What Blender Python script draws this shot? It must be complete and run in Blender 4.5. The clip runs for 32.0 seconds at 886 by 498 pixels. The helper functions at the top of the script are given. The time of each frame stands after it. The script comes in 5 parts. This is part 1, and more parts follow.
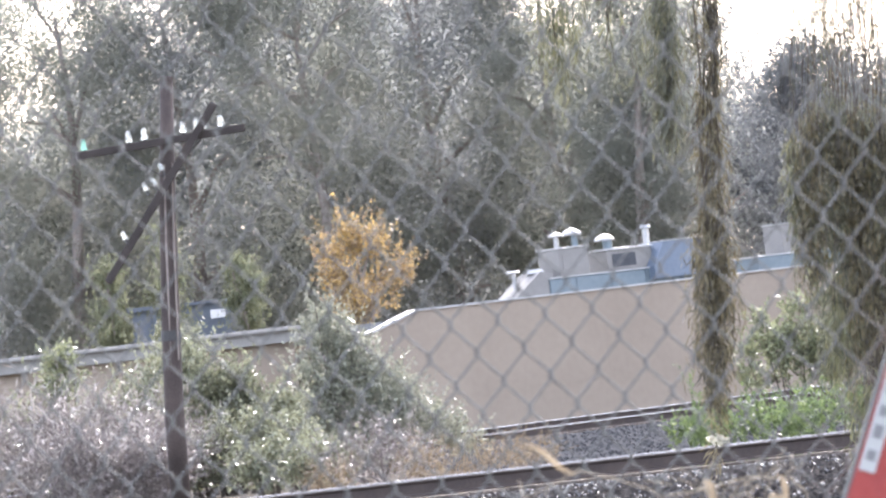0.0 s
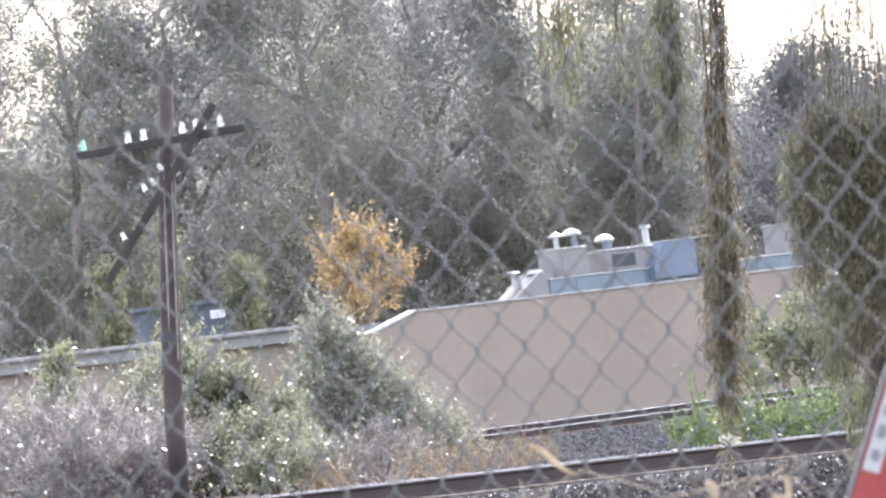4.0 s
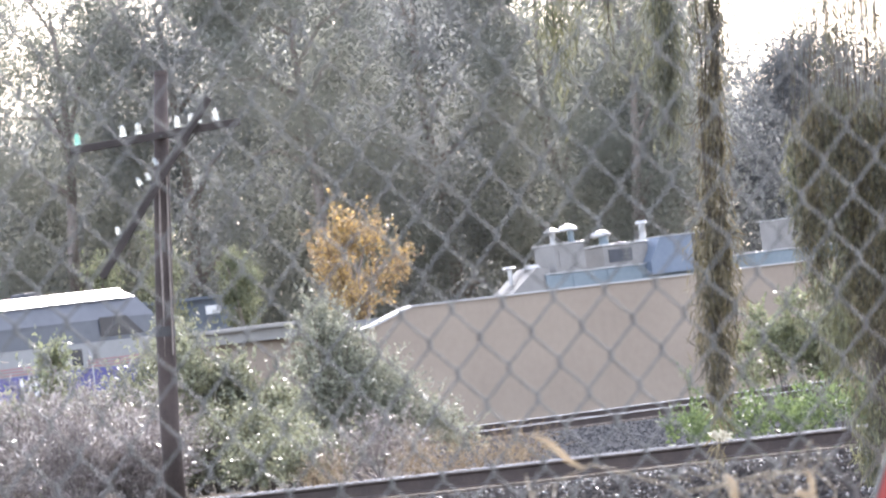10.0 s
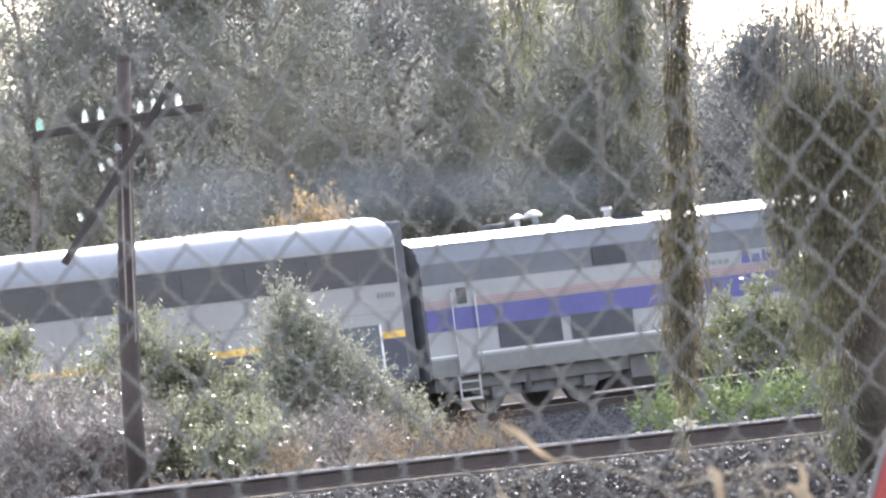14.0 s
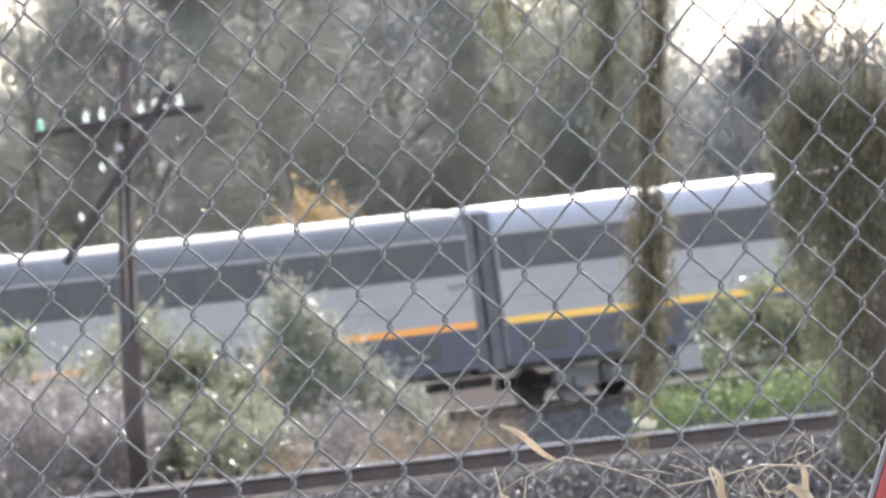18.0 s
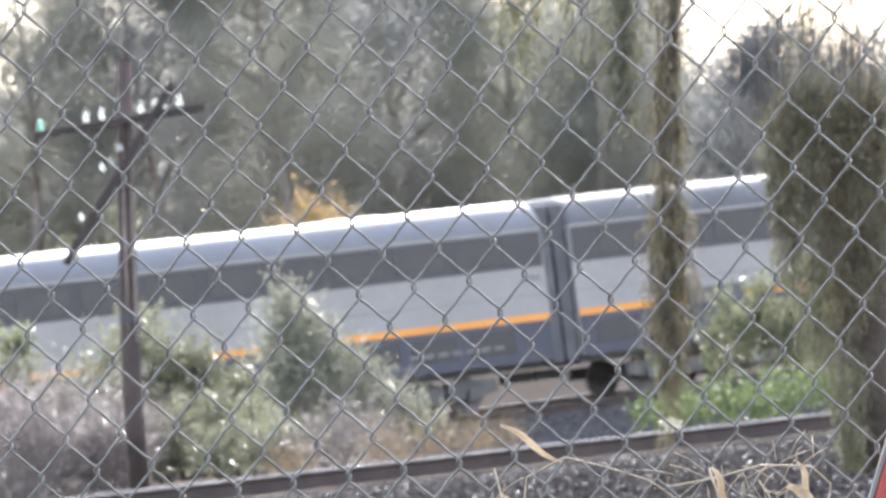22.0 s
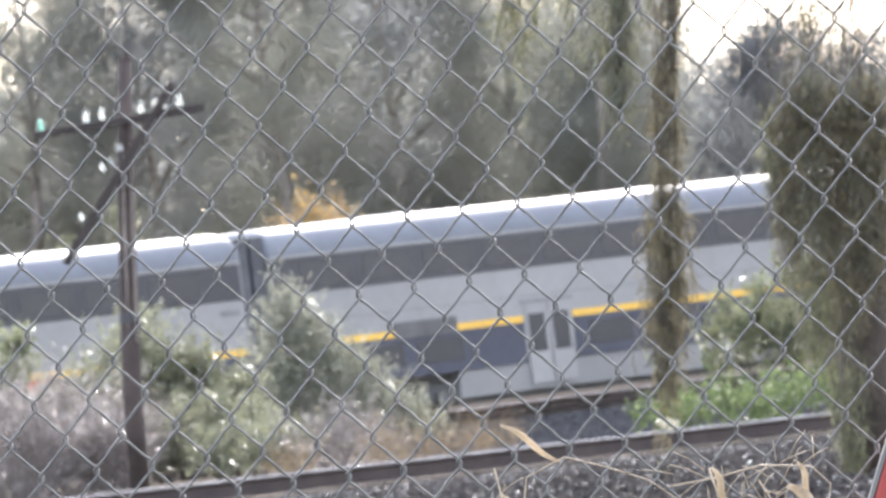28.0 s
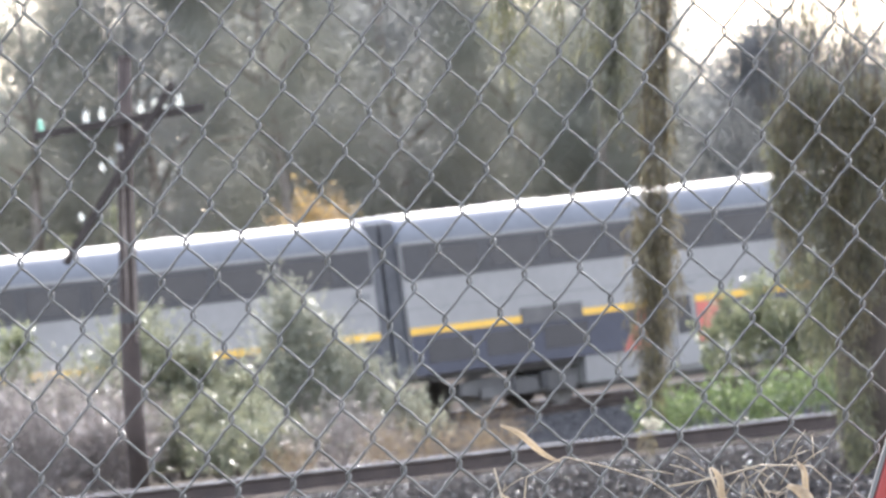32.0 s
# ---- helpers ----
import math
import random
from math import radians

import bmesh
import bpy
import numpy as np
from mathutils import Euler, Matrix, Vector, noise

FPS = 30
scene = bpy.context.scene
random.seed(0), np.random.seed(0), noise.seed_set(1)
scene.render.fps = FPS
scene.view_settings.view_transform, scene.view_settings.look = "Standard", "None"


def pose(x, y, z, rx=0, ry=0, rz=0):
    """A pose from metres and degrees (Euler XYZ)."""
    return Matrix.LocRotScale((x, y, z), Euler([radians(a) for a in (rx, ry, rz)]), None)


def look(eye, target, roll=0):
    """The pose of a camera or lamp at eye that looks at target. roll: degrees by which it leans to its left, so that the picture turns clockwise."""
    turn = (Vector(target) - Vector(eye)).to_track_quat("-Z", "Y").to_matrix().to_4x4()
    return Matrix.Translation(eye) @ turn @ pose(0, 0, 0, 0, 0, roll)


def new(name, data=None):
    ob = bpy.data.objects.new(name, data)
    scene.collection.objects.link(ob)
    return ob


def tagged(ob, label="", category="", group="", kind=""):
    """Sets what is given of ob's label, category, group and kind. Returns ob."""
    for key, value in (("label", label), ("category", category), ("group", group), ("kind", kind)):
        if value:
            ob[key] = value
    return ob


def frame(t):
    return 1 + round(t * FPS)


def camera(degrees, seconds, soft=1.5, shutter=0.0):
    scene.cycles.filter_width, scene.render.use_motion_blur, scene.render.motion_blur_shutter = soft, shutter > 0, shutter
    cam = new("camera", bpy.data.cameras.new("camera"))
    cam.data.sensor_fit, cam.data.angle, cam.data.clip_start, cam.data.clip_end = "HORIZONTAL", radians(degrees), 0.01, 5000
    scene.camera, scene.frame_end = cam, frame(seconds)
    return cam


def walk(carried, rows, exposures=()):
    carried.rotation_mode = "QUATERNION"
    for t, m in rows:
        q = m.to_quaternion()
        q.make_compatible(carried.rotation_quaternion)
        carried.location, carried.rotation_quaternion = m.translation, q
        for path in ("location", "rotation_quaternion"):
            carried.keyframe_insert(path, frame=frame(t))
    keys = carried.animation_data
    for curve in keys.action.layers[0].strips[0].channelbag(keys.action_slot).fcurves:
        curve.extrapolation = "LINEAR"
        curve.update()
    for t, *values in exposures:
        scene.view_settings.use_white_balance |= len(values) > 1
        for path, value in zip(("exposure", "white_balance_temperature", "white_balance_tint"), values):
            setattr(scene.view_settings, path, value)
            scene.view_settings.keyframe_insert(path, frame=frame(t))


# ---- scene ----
EYE_Z = 1.15
cam = camera(6.5, 32.0, soft=2.4)
# seconds, metres that the camera stands back, sideways and upward aim at 100 m
AIM = [(0.0, 1.457, -0.457, 3.280), (3.5, 1.457, -0.457, 3.280), (3.9, 1.40, -0.455, 3.282), (5.1, 0.80, -0.417, 3.302),
       (5.5, 0.742, -0.410, 3.308), (8.5, 0.742, -0.410, 3.308), (9.0, 0.742, -0.415, 3.272), (9.5, 0.742, -0.431, 3.318),
       (9.8, 0.742, -0.425, 3.260), (10.0, 0.742, -0.416, 3.207), (10.5, 0.742, -0.046, 2.897), (10.8, 0.25, 0.17, 2.76),
       (11.0, 0.0, 0.251, 2.706), (11.5, 0.0, 0.241, 2.627), (12.0, 0.0, 0.270, 2.624), (12.5, 0.0, 0.182, 2.737),
       (13.0, 0.0, 0.219, 2.740), (13.5, 0.0, 0.088, 2.917), (14.0, 0.0, 0.014, 2.970), (14.5, 0.0, 0.0, 2.972),
       (32.0, 0.0, 0.0, 2.972)]
ROLL = -7.2
# the eye settles by a centimetre as the camera comes forward
SETTLE = [(max(back - 0.742, 0.0) / 0.715) for t, back, ax, az in AIM]
PATH = [(t, look((0.0126 * k, -back, EYE_Z + 0.0074 * k), (ax, 100.0, az), ROLL)) for (t, back, ax, az), k in zip(AIM, SETTLE)]
EXPOSURE = 1.52
# seconds, stops, white balance
walk(cam, PATH, [(t, EXPOSURE + d, kelvin, tint) for t, d, kelvin, tint in (
    (0.0, 0.25, 6350, 14), (10.2, 0.20, 6380, 13.5), (11.2, 0.05, 6420, 12.5), (12.0, 0.02, 6450, 12), (14.0, 0.08, 6480, 11.5), (16.5, -0.12, 6500, 11),
    (17.2, -0.07, 6500, 11), (18.5, 0.13, 6500, 11), (22.0, 0.17, 6480, 11), (32.0, 0.16, 6480, 11))])
# the lens is focused far away, then pulls to the fence
focus = new("focus_mark")
cam.data.dof.use_dof = True
cam.data.dof.focus_object = focus
cam.data.dof.aperture_fstop = 40.0
cam.data.dof.aperture_blades = 0
walk(focus, [(0.0, pose(0, 140, 3.5)), (14.6, pose(0, 140, 3.5)), (15.4, pose(0, 18, 1.5)), (16.2, pose(0, 10.9, 1.3)), (32.0, pose(0, 10.9, 1.3))])

# ---- light: hazy backlight, the sun beyond the trees ----
SUN_UP, SUN_SIDE = 40.0, 12.0
world = bpy.data.worlds.new("sky")
scene.world = world
world.use_nodes = True
wn = world.node_tree
bg = wn.nodes["Background"]
sky = wn.nodes.new("ShaderNodeTexSky")
sky.sky_type = "NISHITA"
sky.sun_disc = False
sky.sun_elevation, sky.sun_rotation = radians(SUN_UP), radians(SUN_SIDE)
sky.air_density, sky.dust_density, sky.ozone_density = 1.0, 3.0, 1.2
# thin bright overcast haze over the whole sky
haze = wn.nodes.new("ShaderNodeVectorMath")
haze.operation = "ADD"
haze.inputs[1].default_value = (3.6, 3.6, 4.0)
wn.links.new(sky.outputs[0], haze.inputs[0])
wn.links.new(haze.outputs[0], bg.inputs[0])
bg.inputs[1].default_value = 0.158
sun = new("sun", bpy.data.lights.new("sun", "SUN"))
sun.data.energy, sun.data.angle, sun.data.color = 2.4, radians(0.6), (1.0, 0.975, 0.94)
sun.matrix_world = look((40 * math.sin(radians(SUN_SIDE)), 40 * math.cos(radians(SUN_SIDE)), 40 * math.tan(radians(SUN_UP))), (0, 0, 0))


# ---- materials ----
def mat(name, dark, light, scale=8.0, rough=0.6, bump=0.0, metal=0.0, fine=None, through_light=0.0, island=False, per_object=0.0, spec=0.5, vary=0.6):
    m = bpy.data.materials.new(name)
    m.use_nodes = True
    t = m.node_tree
    N, L = t.nodes, t.links
    p = N["Principled BSDF"]
    p.inputs["Roughness"].default_value, p.inputs["Metallic"].default_value = rough, metal
    p.inputs["Specular IOR Level"].default_value = spec
    co = N.new("ShaderNodeTexCoord")
    n1 = N.new("ShaderNodeTexNoise")
    n1.inputs["Scale"].default_value, n1.inputs["Detail"].default_value = scale, 5
    L.new(co.outputs["Object"], n1.inputs["Vector"])
    n2 = N.new("ShaderNodeTexNoise")
    n2.inputs["Scale"].default_value, n2.inputs["Detail"].default_value = (fine or scale * 9), 3
    L.new(co.outputs["Object"], n2.inputs["Vector"])
    a = N.new("ShaderNodeMath")
    a.operation = "MULTIPLY_ADD"
    a.inputs[1].default_value = 0.35
    L.new(n2.outputs["Fac"], a.inputs[0])
    b = N.new("ShaderNodeMath")
    b.operation = "MULTIPLY"
    b.inputs[1].default_value = 0.65
    L.new(n1.outputs["Fac"], b.inputs[0])
    L.new(b.outputs[0], a.inputs[2])
    fac = a.outputs[0]
    if island or per_object:
        if island:
            g = N.new("ShaderNodeNewGeometry").outputs["Random Per Island"]
        else:
            g = N.new("ShaderNodeObjectInfo").outputs["Random"]
        mx = N.new("ShaderNodeMath")
        mx.operation = "MULTIPLY_ADD"
        mx.inputs[1].default_value = vary if island else per_object
        L.new(g, mx.inputs[0])
        sc = N.new("ShaderNodeMath")
        sc.operation = "MULTIPLY_ADD"
        sc.inputs[1].default_value, sc.inputs[2].default_value = 0.7, -0.15
        L.new(fac, sc.inputs[0])
        L.new(sc.outputs[0], mx.inputs[2])
        fac = mx.outputs[0]
    r = N.new("ShaderNodeValToRGB")
    r.color_ramp.elements[0].position, r.color_ramp.elements[1].position = 0.3, 0.72
    r.color_ramp.elements[0].color, r.color_ramp.elements[1].color = (*dark, 1), (*light, 1)
    L.new(fac, r.inputs[0])
    L.new(r.outputs[0], p.inputs["Base Color"])
    if bump:
        bp = N.new("ShaderNodeBump")
        bp.inputs["Strength"].default_value, bp.inputs["Distance"].default_value = bump, 0.02
        L.new(n2.outputs["Fac"], bp.inputs["Height"])
        L.new(bp.outputs[0], p.inputs["Normal"])
    if through_light:
        tr = N.new("ShaderNodeBsdfTranslucent")
        L.new(r.outputs[0], tr.inputs["Color"])
        mix = N.new("ShaderNodeMixShader")
        mix.inputs[0].default_value = through_light
        L.new(p.outputs[0], mix.inputs[1])
        L.new(tr.outputs[0], mix.inputs[2])
        L.new(mix.outputs[0], N["Material Output"].inputs["Surface"])
    return m


M = {
    "ground": mat("dry_ground", (0.045, 0.040, 0.034), (0.115, 0.10, 0.083), 0.6, 0.95, 0.6, fine=14, spec=0.0),
    "gravel": mat("gravel_bed", (0.03, 0.028, 0.027), (0.078, 0.073, 0.07), 6, 0.9, 1.0, fine=30, spec=0.0),
    "stone": mat("ballast_stone", (0.023, 0.021, 0.0205), (0.058, 0.054, 0.05), 5, 0.9, 0.3, island=True, spec=0.0),
    "glint": mat("glossy_ballast_stone", (0.05, 0.05, 0.052), (0.16, 0.155, 0.15), 5, 0.12, 0.2, island=True, spec=1.0),
    "palegravel": mat("pale_gravel", (0.045, 0.045, 0.047), (0.118, 0.116, 0.114), 6, 0.9, 0.6, fine=30, spec=0.0, island=True),
    "rail": mat("rusty_rail_steel", (0.022, 0.015, 0.013), (0.06, 0.042, 0.034), 3, 0.7, 0.3, metal=0.1),
    "railhead": mat("worn_rail_head", (0.45, 0.45, 0.46), (0.62, 0.62, 0.62), 4, 0.25, metal=1.0),
    "tie": mat("weathered_tie_wood", (0.05, 0.04, 0.03), (0.14, 0.11, 0.085), 4, 0.9, 0.6),
    "tan": mat("tan_painted_wall", (0.228, 0.184, 0.141), (0.294, 0.242, 0.186), 0.35, 0.85, 0.15, fine=5),
    "cap": mat("pale_metal_coping", (0.34, 0.34, 0.325), (0.46, 0.455, 0.44), 1.2, 0.4, metal=0.2),
    "roofgrey": mat("grey_roofing", (0.13, 0.13, 0.13), (0.22, 0.22, 0.215), 0.8, 0.8, 0.3),
    "fascia": mat("pale_beige_fascia", (0.19, 0.182, 0.165), (0.27, 0.26, 0.24), 1.0, 0.7, 0.1, spec=0.2),
    "teal": mat("blue_grey_metal", (0.10, 0.13, 0.145), (0.16, 0.195, 0.21), 1.0, 0.5, metal=0.1),
    "blueunit": mat("blue_painted_metal", (0.085, 0.112, 0.15), (0.13, 0.158, 0.195), 1.0, 0.5),
    "shedblue": mat("blue_grey_sheet_metal", (0.095, 0.11, 0.13), (0.14, 0.157, 0.18), 1.0, 0.7, spec=0.2),
    "darkunit": mat("dark_vent_panel", (0.02, 0.022, 0.027), (0.05, 0.053, 0.06), 2.0, 0.6),
    "galv": mat("galvanised_sheet", (0.28, 0.28, 0.28), (0.42, 0.42, 0.41), 3.0, 0.4, metal=0.6),
    "beige": mat("beige_sheet_metal", (0.15, 0.142, 0.13), (0.215, 0.206, 0.19), 1.5, 0.6),
    "wood": mat("weathered_pole_wood", (0.024, 0.0175, 0.015), (0.083, 0.062, 0.053), 2.2, 0.9, 0.8, fine=40),
    "armwood": mat("dark_tarred_crossarm_wood", (0.017, 0.013, 0.011), (0.052, 0.041, 0.035), 2.2, 0.85, 0.6, fine=40),
    "glassins": mat("pale_glass_insulator", (0.50, 0.54, 0.54), (0.74, 0.78, 0.77), 9, 0.12, through_light=0.25),
    "greenins": mat("green_glass_insulator", (0.20, 0.42, 0.37), (0.36, 0.62, 0.54), 9, 0.12, through_light=0.3),
    "iron": mat("dark_iron", (0.03, 0.03, 0.032), (0.09, 0.085, 0.08), 3, 0.6, 0.2, metal=0.3),
    "wire": mat("galvanised_wire", (0.07, 0.07, 0.064), (0.165, 0.164, 0.15), 25, 0.6, 0.2, metal=0.1, fine=180),
    "silver": mat("silver_car_paint", (0.208, 0.203, 0.195), (0.27, 0.264, 0.254), 0.4, 0.4, metal=0.15, fine=4),
    "carroof": mat("pale_aluminium_roof", (0.11, 0.118, 0.132), (0.15, 0.16, 0.177), 0.7, 0.42, metal=0.0, fine=5, spec=0.4),
    "brightroof": mat("clean_aluminium_roof", (0.17, 0.18, 0.2), (0.225, 0.238, 0.262), 0.7, 0.4, fine=5, spec=0.45),
    "dullroof": mat("sooty_aluminium_roof", (0.085, 0.088, 0.095), (0.125, 0.13, 0.138), 0.7, 0.6, fine=5, spec=0.25),
    "band": mat("black_window_band", (0.024, 0.024, 0.028), (0.045, 0.045, 0.05), 1.0, 0.28),
    "pane": mat("dark_tinted_pane", (0.018, 0.02, 0.024), (0.035, 0.037, 0.042), 0.5, 0.08),
    "orange": mat("orange_stripe_paint", (0.55, 0.21, 0.03), (0.66, 0.28, 0.05), 0.8, 0.45),
    "yellow": mat("yellow_stripe_paint", (0.60, 0.34, 0.04), (0.70, 0.43, 0.075), 0.8, 0.45),
    "navy": mat("navy_blue_paint", (0.027, 0.029, 0.043), (0.044, 0.047, 0.066), 0.7, 0.45),
    "redtri": mat("red_panel_paint", (0.42, 0.10, 0.078), (0.51, 0.15, 0.115), 0.9, 0.5),
    "under": mat("underframe_dirt", (0.07, 0.066, 0.063), (0.135, 0.128, 0.121), 1.8, 0.8, 0.4),
    "wheel": mat("wheel_steel", (0.09, 0.083, 0.077), (0.19, 0.175, 0.16), 4, 0.7, metal=0.1),
    "locogrey": mat("dark_grey_hood_paint", (0.06, 0.065, 0.074), (0.10, 0.106, 0.118), 0.5, 0.4, fine=5),
    "locosilver": mat("light_grey_loco_paint", (0.202, 0.204, 0.2), (0.265, 0.267, 0.26), 0.45, 0.4, metal=0.1, fine=5),
    "locolow": mat("dusty_lower_grey", (0.115, 0.114, 0.106), (0.172, 0.168, 0.157), 0.8, 0.7, 0.1, spec=0.3),
    "violet": mat("violet_blue_stripe", (0.045, 0.045, 0.15), (0.072, 0.07, 0.205), 0.6, 0.4),
    "pin": mat("red_pinstripe", (0.26, 0.07, 0.08), (0.36, 0.11, 0.11), 0.8, 0.5),
    "white": mat("white_marking", (0.55, 0.55, 0.54), (0.68, 0.68, 0.67), 2, 0.5),
    "rubber": mat("dark_bellows_and_car_end", (0.058, 0.059, 0.062), (0.115, 0.115, 0.12), 2.5, 0.8, 0.4),
    "bark": mat("eucalyptus_bark", (0.13, 0.105, 0.09), (0.32, 0.275, 0.24), 1.2, 0.9, 0.7),
    "darkbark": mat("dark_willow_bark", (0.035, 0.028, 0.022), (0.10, 0.08, 0.06), 3, 0.9, 0.8),
    # both eucalyptus leaf colours are paled beyond real foliage to stand in for haze
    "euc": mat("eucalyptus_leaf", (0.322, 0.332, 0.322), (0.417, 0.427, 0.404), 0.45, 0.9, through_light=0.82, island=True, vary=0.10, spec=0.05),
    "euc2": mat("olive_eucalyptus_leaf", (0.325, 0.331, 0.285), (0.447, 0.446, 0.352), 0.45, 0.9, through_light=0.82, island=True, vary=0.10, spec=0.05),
    # eucalyptus leaf with shade put into its colour, for the right-hand trees
    "euc_dim": mat("shaded_eucalyptus_leaf", (0.195, 0.205, 0.208), (0.27, 0.28, 0.275), 0.45, 0.9, through_light=0.72, island=True, vary=0.10, spec=0.05),
    "youngleaf": mat("young_eucalyptus_leaf", (0.15, 0.16, 0.10), (0.31, 0.325, 0.20), 0.6, 0.8, through_light=0.5, island=True, vary=0.3, spec=0.1),
    "autumn": mat("autumn_leaf", (0.20, 0.15, 0.10), (0.58, 0.40, 0.135), 0.9, 0.5, through_light=0.5, island=True, vary=0.4),
    "shrub": mat("grey_green_leaf", (0.155, 0.16, 0.122), (0.37, 0.375, 0.285), 0.8, 0.36, through_light=0.32, island=True),
    "bush": mat("green_bush_leaf", (0.118, 0.124, 0.084), (0.285, 0.293, 0.19), 0.8, 0.34, through_light=0.38, island=True),
    "leafgreen": mat("fresh_bush_leaf", (0.12, 0.132, 0.083), (0.285, 0.303, 0.172), 0.8, 0.36, through_light=0.45, island=True),
    "brush": mat("dry_brush_twig", (0.105, 0.09, 0.082), (0.315, 0.27, 0.247), 1.0, 0.34, through_light=0.10, island=True),
    "reed": mat("dry_cane_leaf", (0.30, 0.27, 0.235), (0.52, 0.47, 0.42), 1.0, 0.18, through_light=0.15, island=True),
    "blossom": mat("pale_blossom", (0.55, 0.52, 0.40), (0.75, 0.72, 0.6), 8, 0.5, through_light=0.3, island=True),
    "weed": mat("bright_green_weed", (0.068, 0.096, 0.04), (0.165, 0.215, 0.082), 0.9, 0.5, through_light=0.42, island=True),
    "drygrass": mat("dry_grass_blade", (0.13, 0.095, 0.06), (0.30, 0.225, 0.13), 1.0, 0.6, through_light=0.25, island=True),
    "willow": mat("willow_leaf", (0.075, 0.077, 0.048), (0.23, 0.225, 0.115), 0.9, 0.34, through_light=0.38, island=True),
    "willowdry": mat("brown_willow_leaf", (0.058, 0.05, 0.034), (0.19, 0.16, 0.085), 0.9, 0.36, through_light=0.34, island=True),
    # the willow leaf again, darkened in colour for strands seen in shade
    "willowdark": mat("shaded_willow_leaf", (0.072, 0.074, 0.054), (0.185, 0.183, 0.112), 0.9, 0.36, through_light=0.3, island=True),
    "straw": mat("pale_dry_stalk", (0.28, 0.225, 0.15), (0.55, 0.46, 0.33), 30, 0.6, through_light=0.2),
    "signred": mat("faded_red_paint", (0.23, 0.024, 0.02), (0.35, 0.047, 0.034), 6, 0.45, 0.1),
}
for name in ("glassins", "greenins"):
    M[name].node_tree.nodes["Principled BSDF"].inputs["Transmission Weight"].default_value = 0.8


def smoke_material():
    """Thin blue-grey exhaust: clear at the rim of each puff, a little denser at its heart."""
    m = bpy.data.materials.new("exhaust_smoke")
    m.use_nodes = True
    N, L = m.node_tree.nodes, m.node_tree.links
    p = N["Principled BSDF"]
    p.inputs["Base Color"].default_value, p.inputs["Roughness"].default_value, p.inputs["Specular IOR Level"].default_value = (0.42, 0.47, 0.52, 1), 1.0, 0.0
    co = N.new("ShaderNodeTexCoord")
    flat = N.new("ShaderNodeVectorMath")
    flat.operation, flat.inputs[1].default_value = "MULTIPLY", (1, 0, 1)
    L.new(co.outputs["Object"], flat.inputs[0])
    far = N.new("ShaderNodeVectorMath")
    far.operation = "LENGTH"
    L.new(flat.outputs[0], far.inputs[0])
    ramp = N.new("ShaderNodeMapRange")
    ramp.interpolation_type = "SMOOTHSTEP"
    for i, v in enumerate((1.0, 0.0, 0.0, 0.17)):
        ramp.inputs[i + 1].default_value = v
    L.new(far.outputs["Value"], ramp.inputs[0])
    n = N.new("ShaderNodeTexNoise")
    n.inputs["Scale"].default_value, n.inputs["Detail"].default_value = 1.6, 4
    L.new(co.outputs["Object"], n.inputs["Vector"])
    a = N.new("ShaderNodeMath")
    a.operation = "MULTIPLY"
    L.new(ramp.outputs[0], a.inputs[0])
    L.new(n.outputs["Fac"], a.inputs[1])
    L.new(a.outputs[0], p.inputs["Alpha"])
    return m


M["smoke"] = smoke_material()


# ---- building blocks ----
def part(name, bm, material, parent=None, label="", smooth=False):
    me = bpy.data.meshes.new(name)
    bm.to_mesh(me)
    bm.free()
    return link(name, me, material, parent, label, smooth)


def link(name, me, material, parent=None, label="", smooth=False):
    if material is not None and not me.materials:
        me.materials.append(M[material])
    if smooth:
        for p in me.polygons:
            p.use_smooth = True
    ob = new(name, me)
    if parent is not None:
        ob.parent = parent
    if label:
        tagged(ob, label)
    return ob


def thing(name, label, category, m=None, group="", kind=""):
    ob = new(name)
    ob.empty_display_size = 0.2
    if m is not None:
        ob.matrix_world = m
    return tagged(ob, label, category, group, kind)


def box(bm, x0, x1, y0, y1, z0, z1, bevel=0.0):
    v = [bm.verts.new(c) for c in ((x0, y0, z0), (x1, y0, z0), (x1, y1, z0), (x0, y1, z0), (x0, y0, z1), (x1, y0, z1), (x1, y1, z1), (x0, y1, z1))]
    fs = [bm.faces.new([v[i] for i in q]) for q in ((3, 2, 1, 0), (4, 5, 6, 7), (0, 1, 5, 4), (1, 2, 6, 5), (2, 3, 7, 6), (3, 0, 4, 7))]
    if bevel:
        es = list({e for f in fs for e in f.edges})
        bmesh.ops.bevel(bm, geom=es, offset=bevel, segments=2, affect="EDGES", profile=0.5)
    return bm


def boxed(x0, x1, y0, y1, z0, z1, bevel=0.0):
    return box(bmesh.new(), x0, x1, y0, y1, z0, z1, bevel)


def tube(bm, pts, radii, sides=7, cap=True):
    pts = [Vector(p) for p in pts]
    if not hasattr(radii, "__len__"):
        radii = [radii] * len(pts)
    rings = []
    for i, p in enumerate(pts):
        d = (pts[min(i + 1, len(pts) - 1)] - pts[max(i - 1, 0)]).normalized()
        a = d.cross(Vector((0.03, 1, 0.02)))
        if a.length < 0.05:
            a = d.cross(Vector((1, 0, 0)))
        a.normalize()
        b = d.cross(a)
        rings.append([bm.verts.new(p + (a * math.cos(k) + b * math.sin(k)) * radii[i]) for k in (2 * math.pi * j / sides for j in range(sides))])
    for r0, r1 in zip(rings, rings[1:]):
        for j in range(sides):
            bm.faces.new((r0[j], r0[(j + 1) % sides], r1[(j + 1) % sides], r1[j]))
    if cap:
        bm.faces.new(rings[0][::-1])
        bm.faces.new(rings[-1])
    return bm


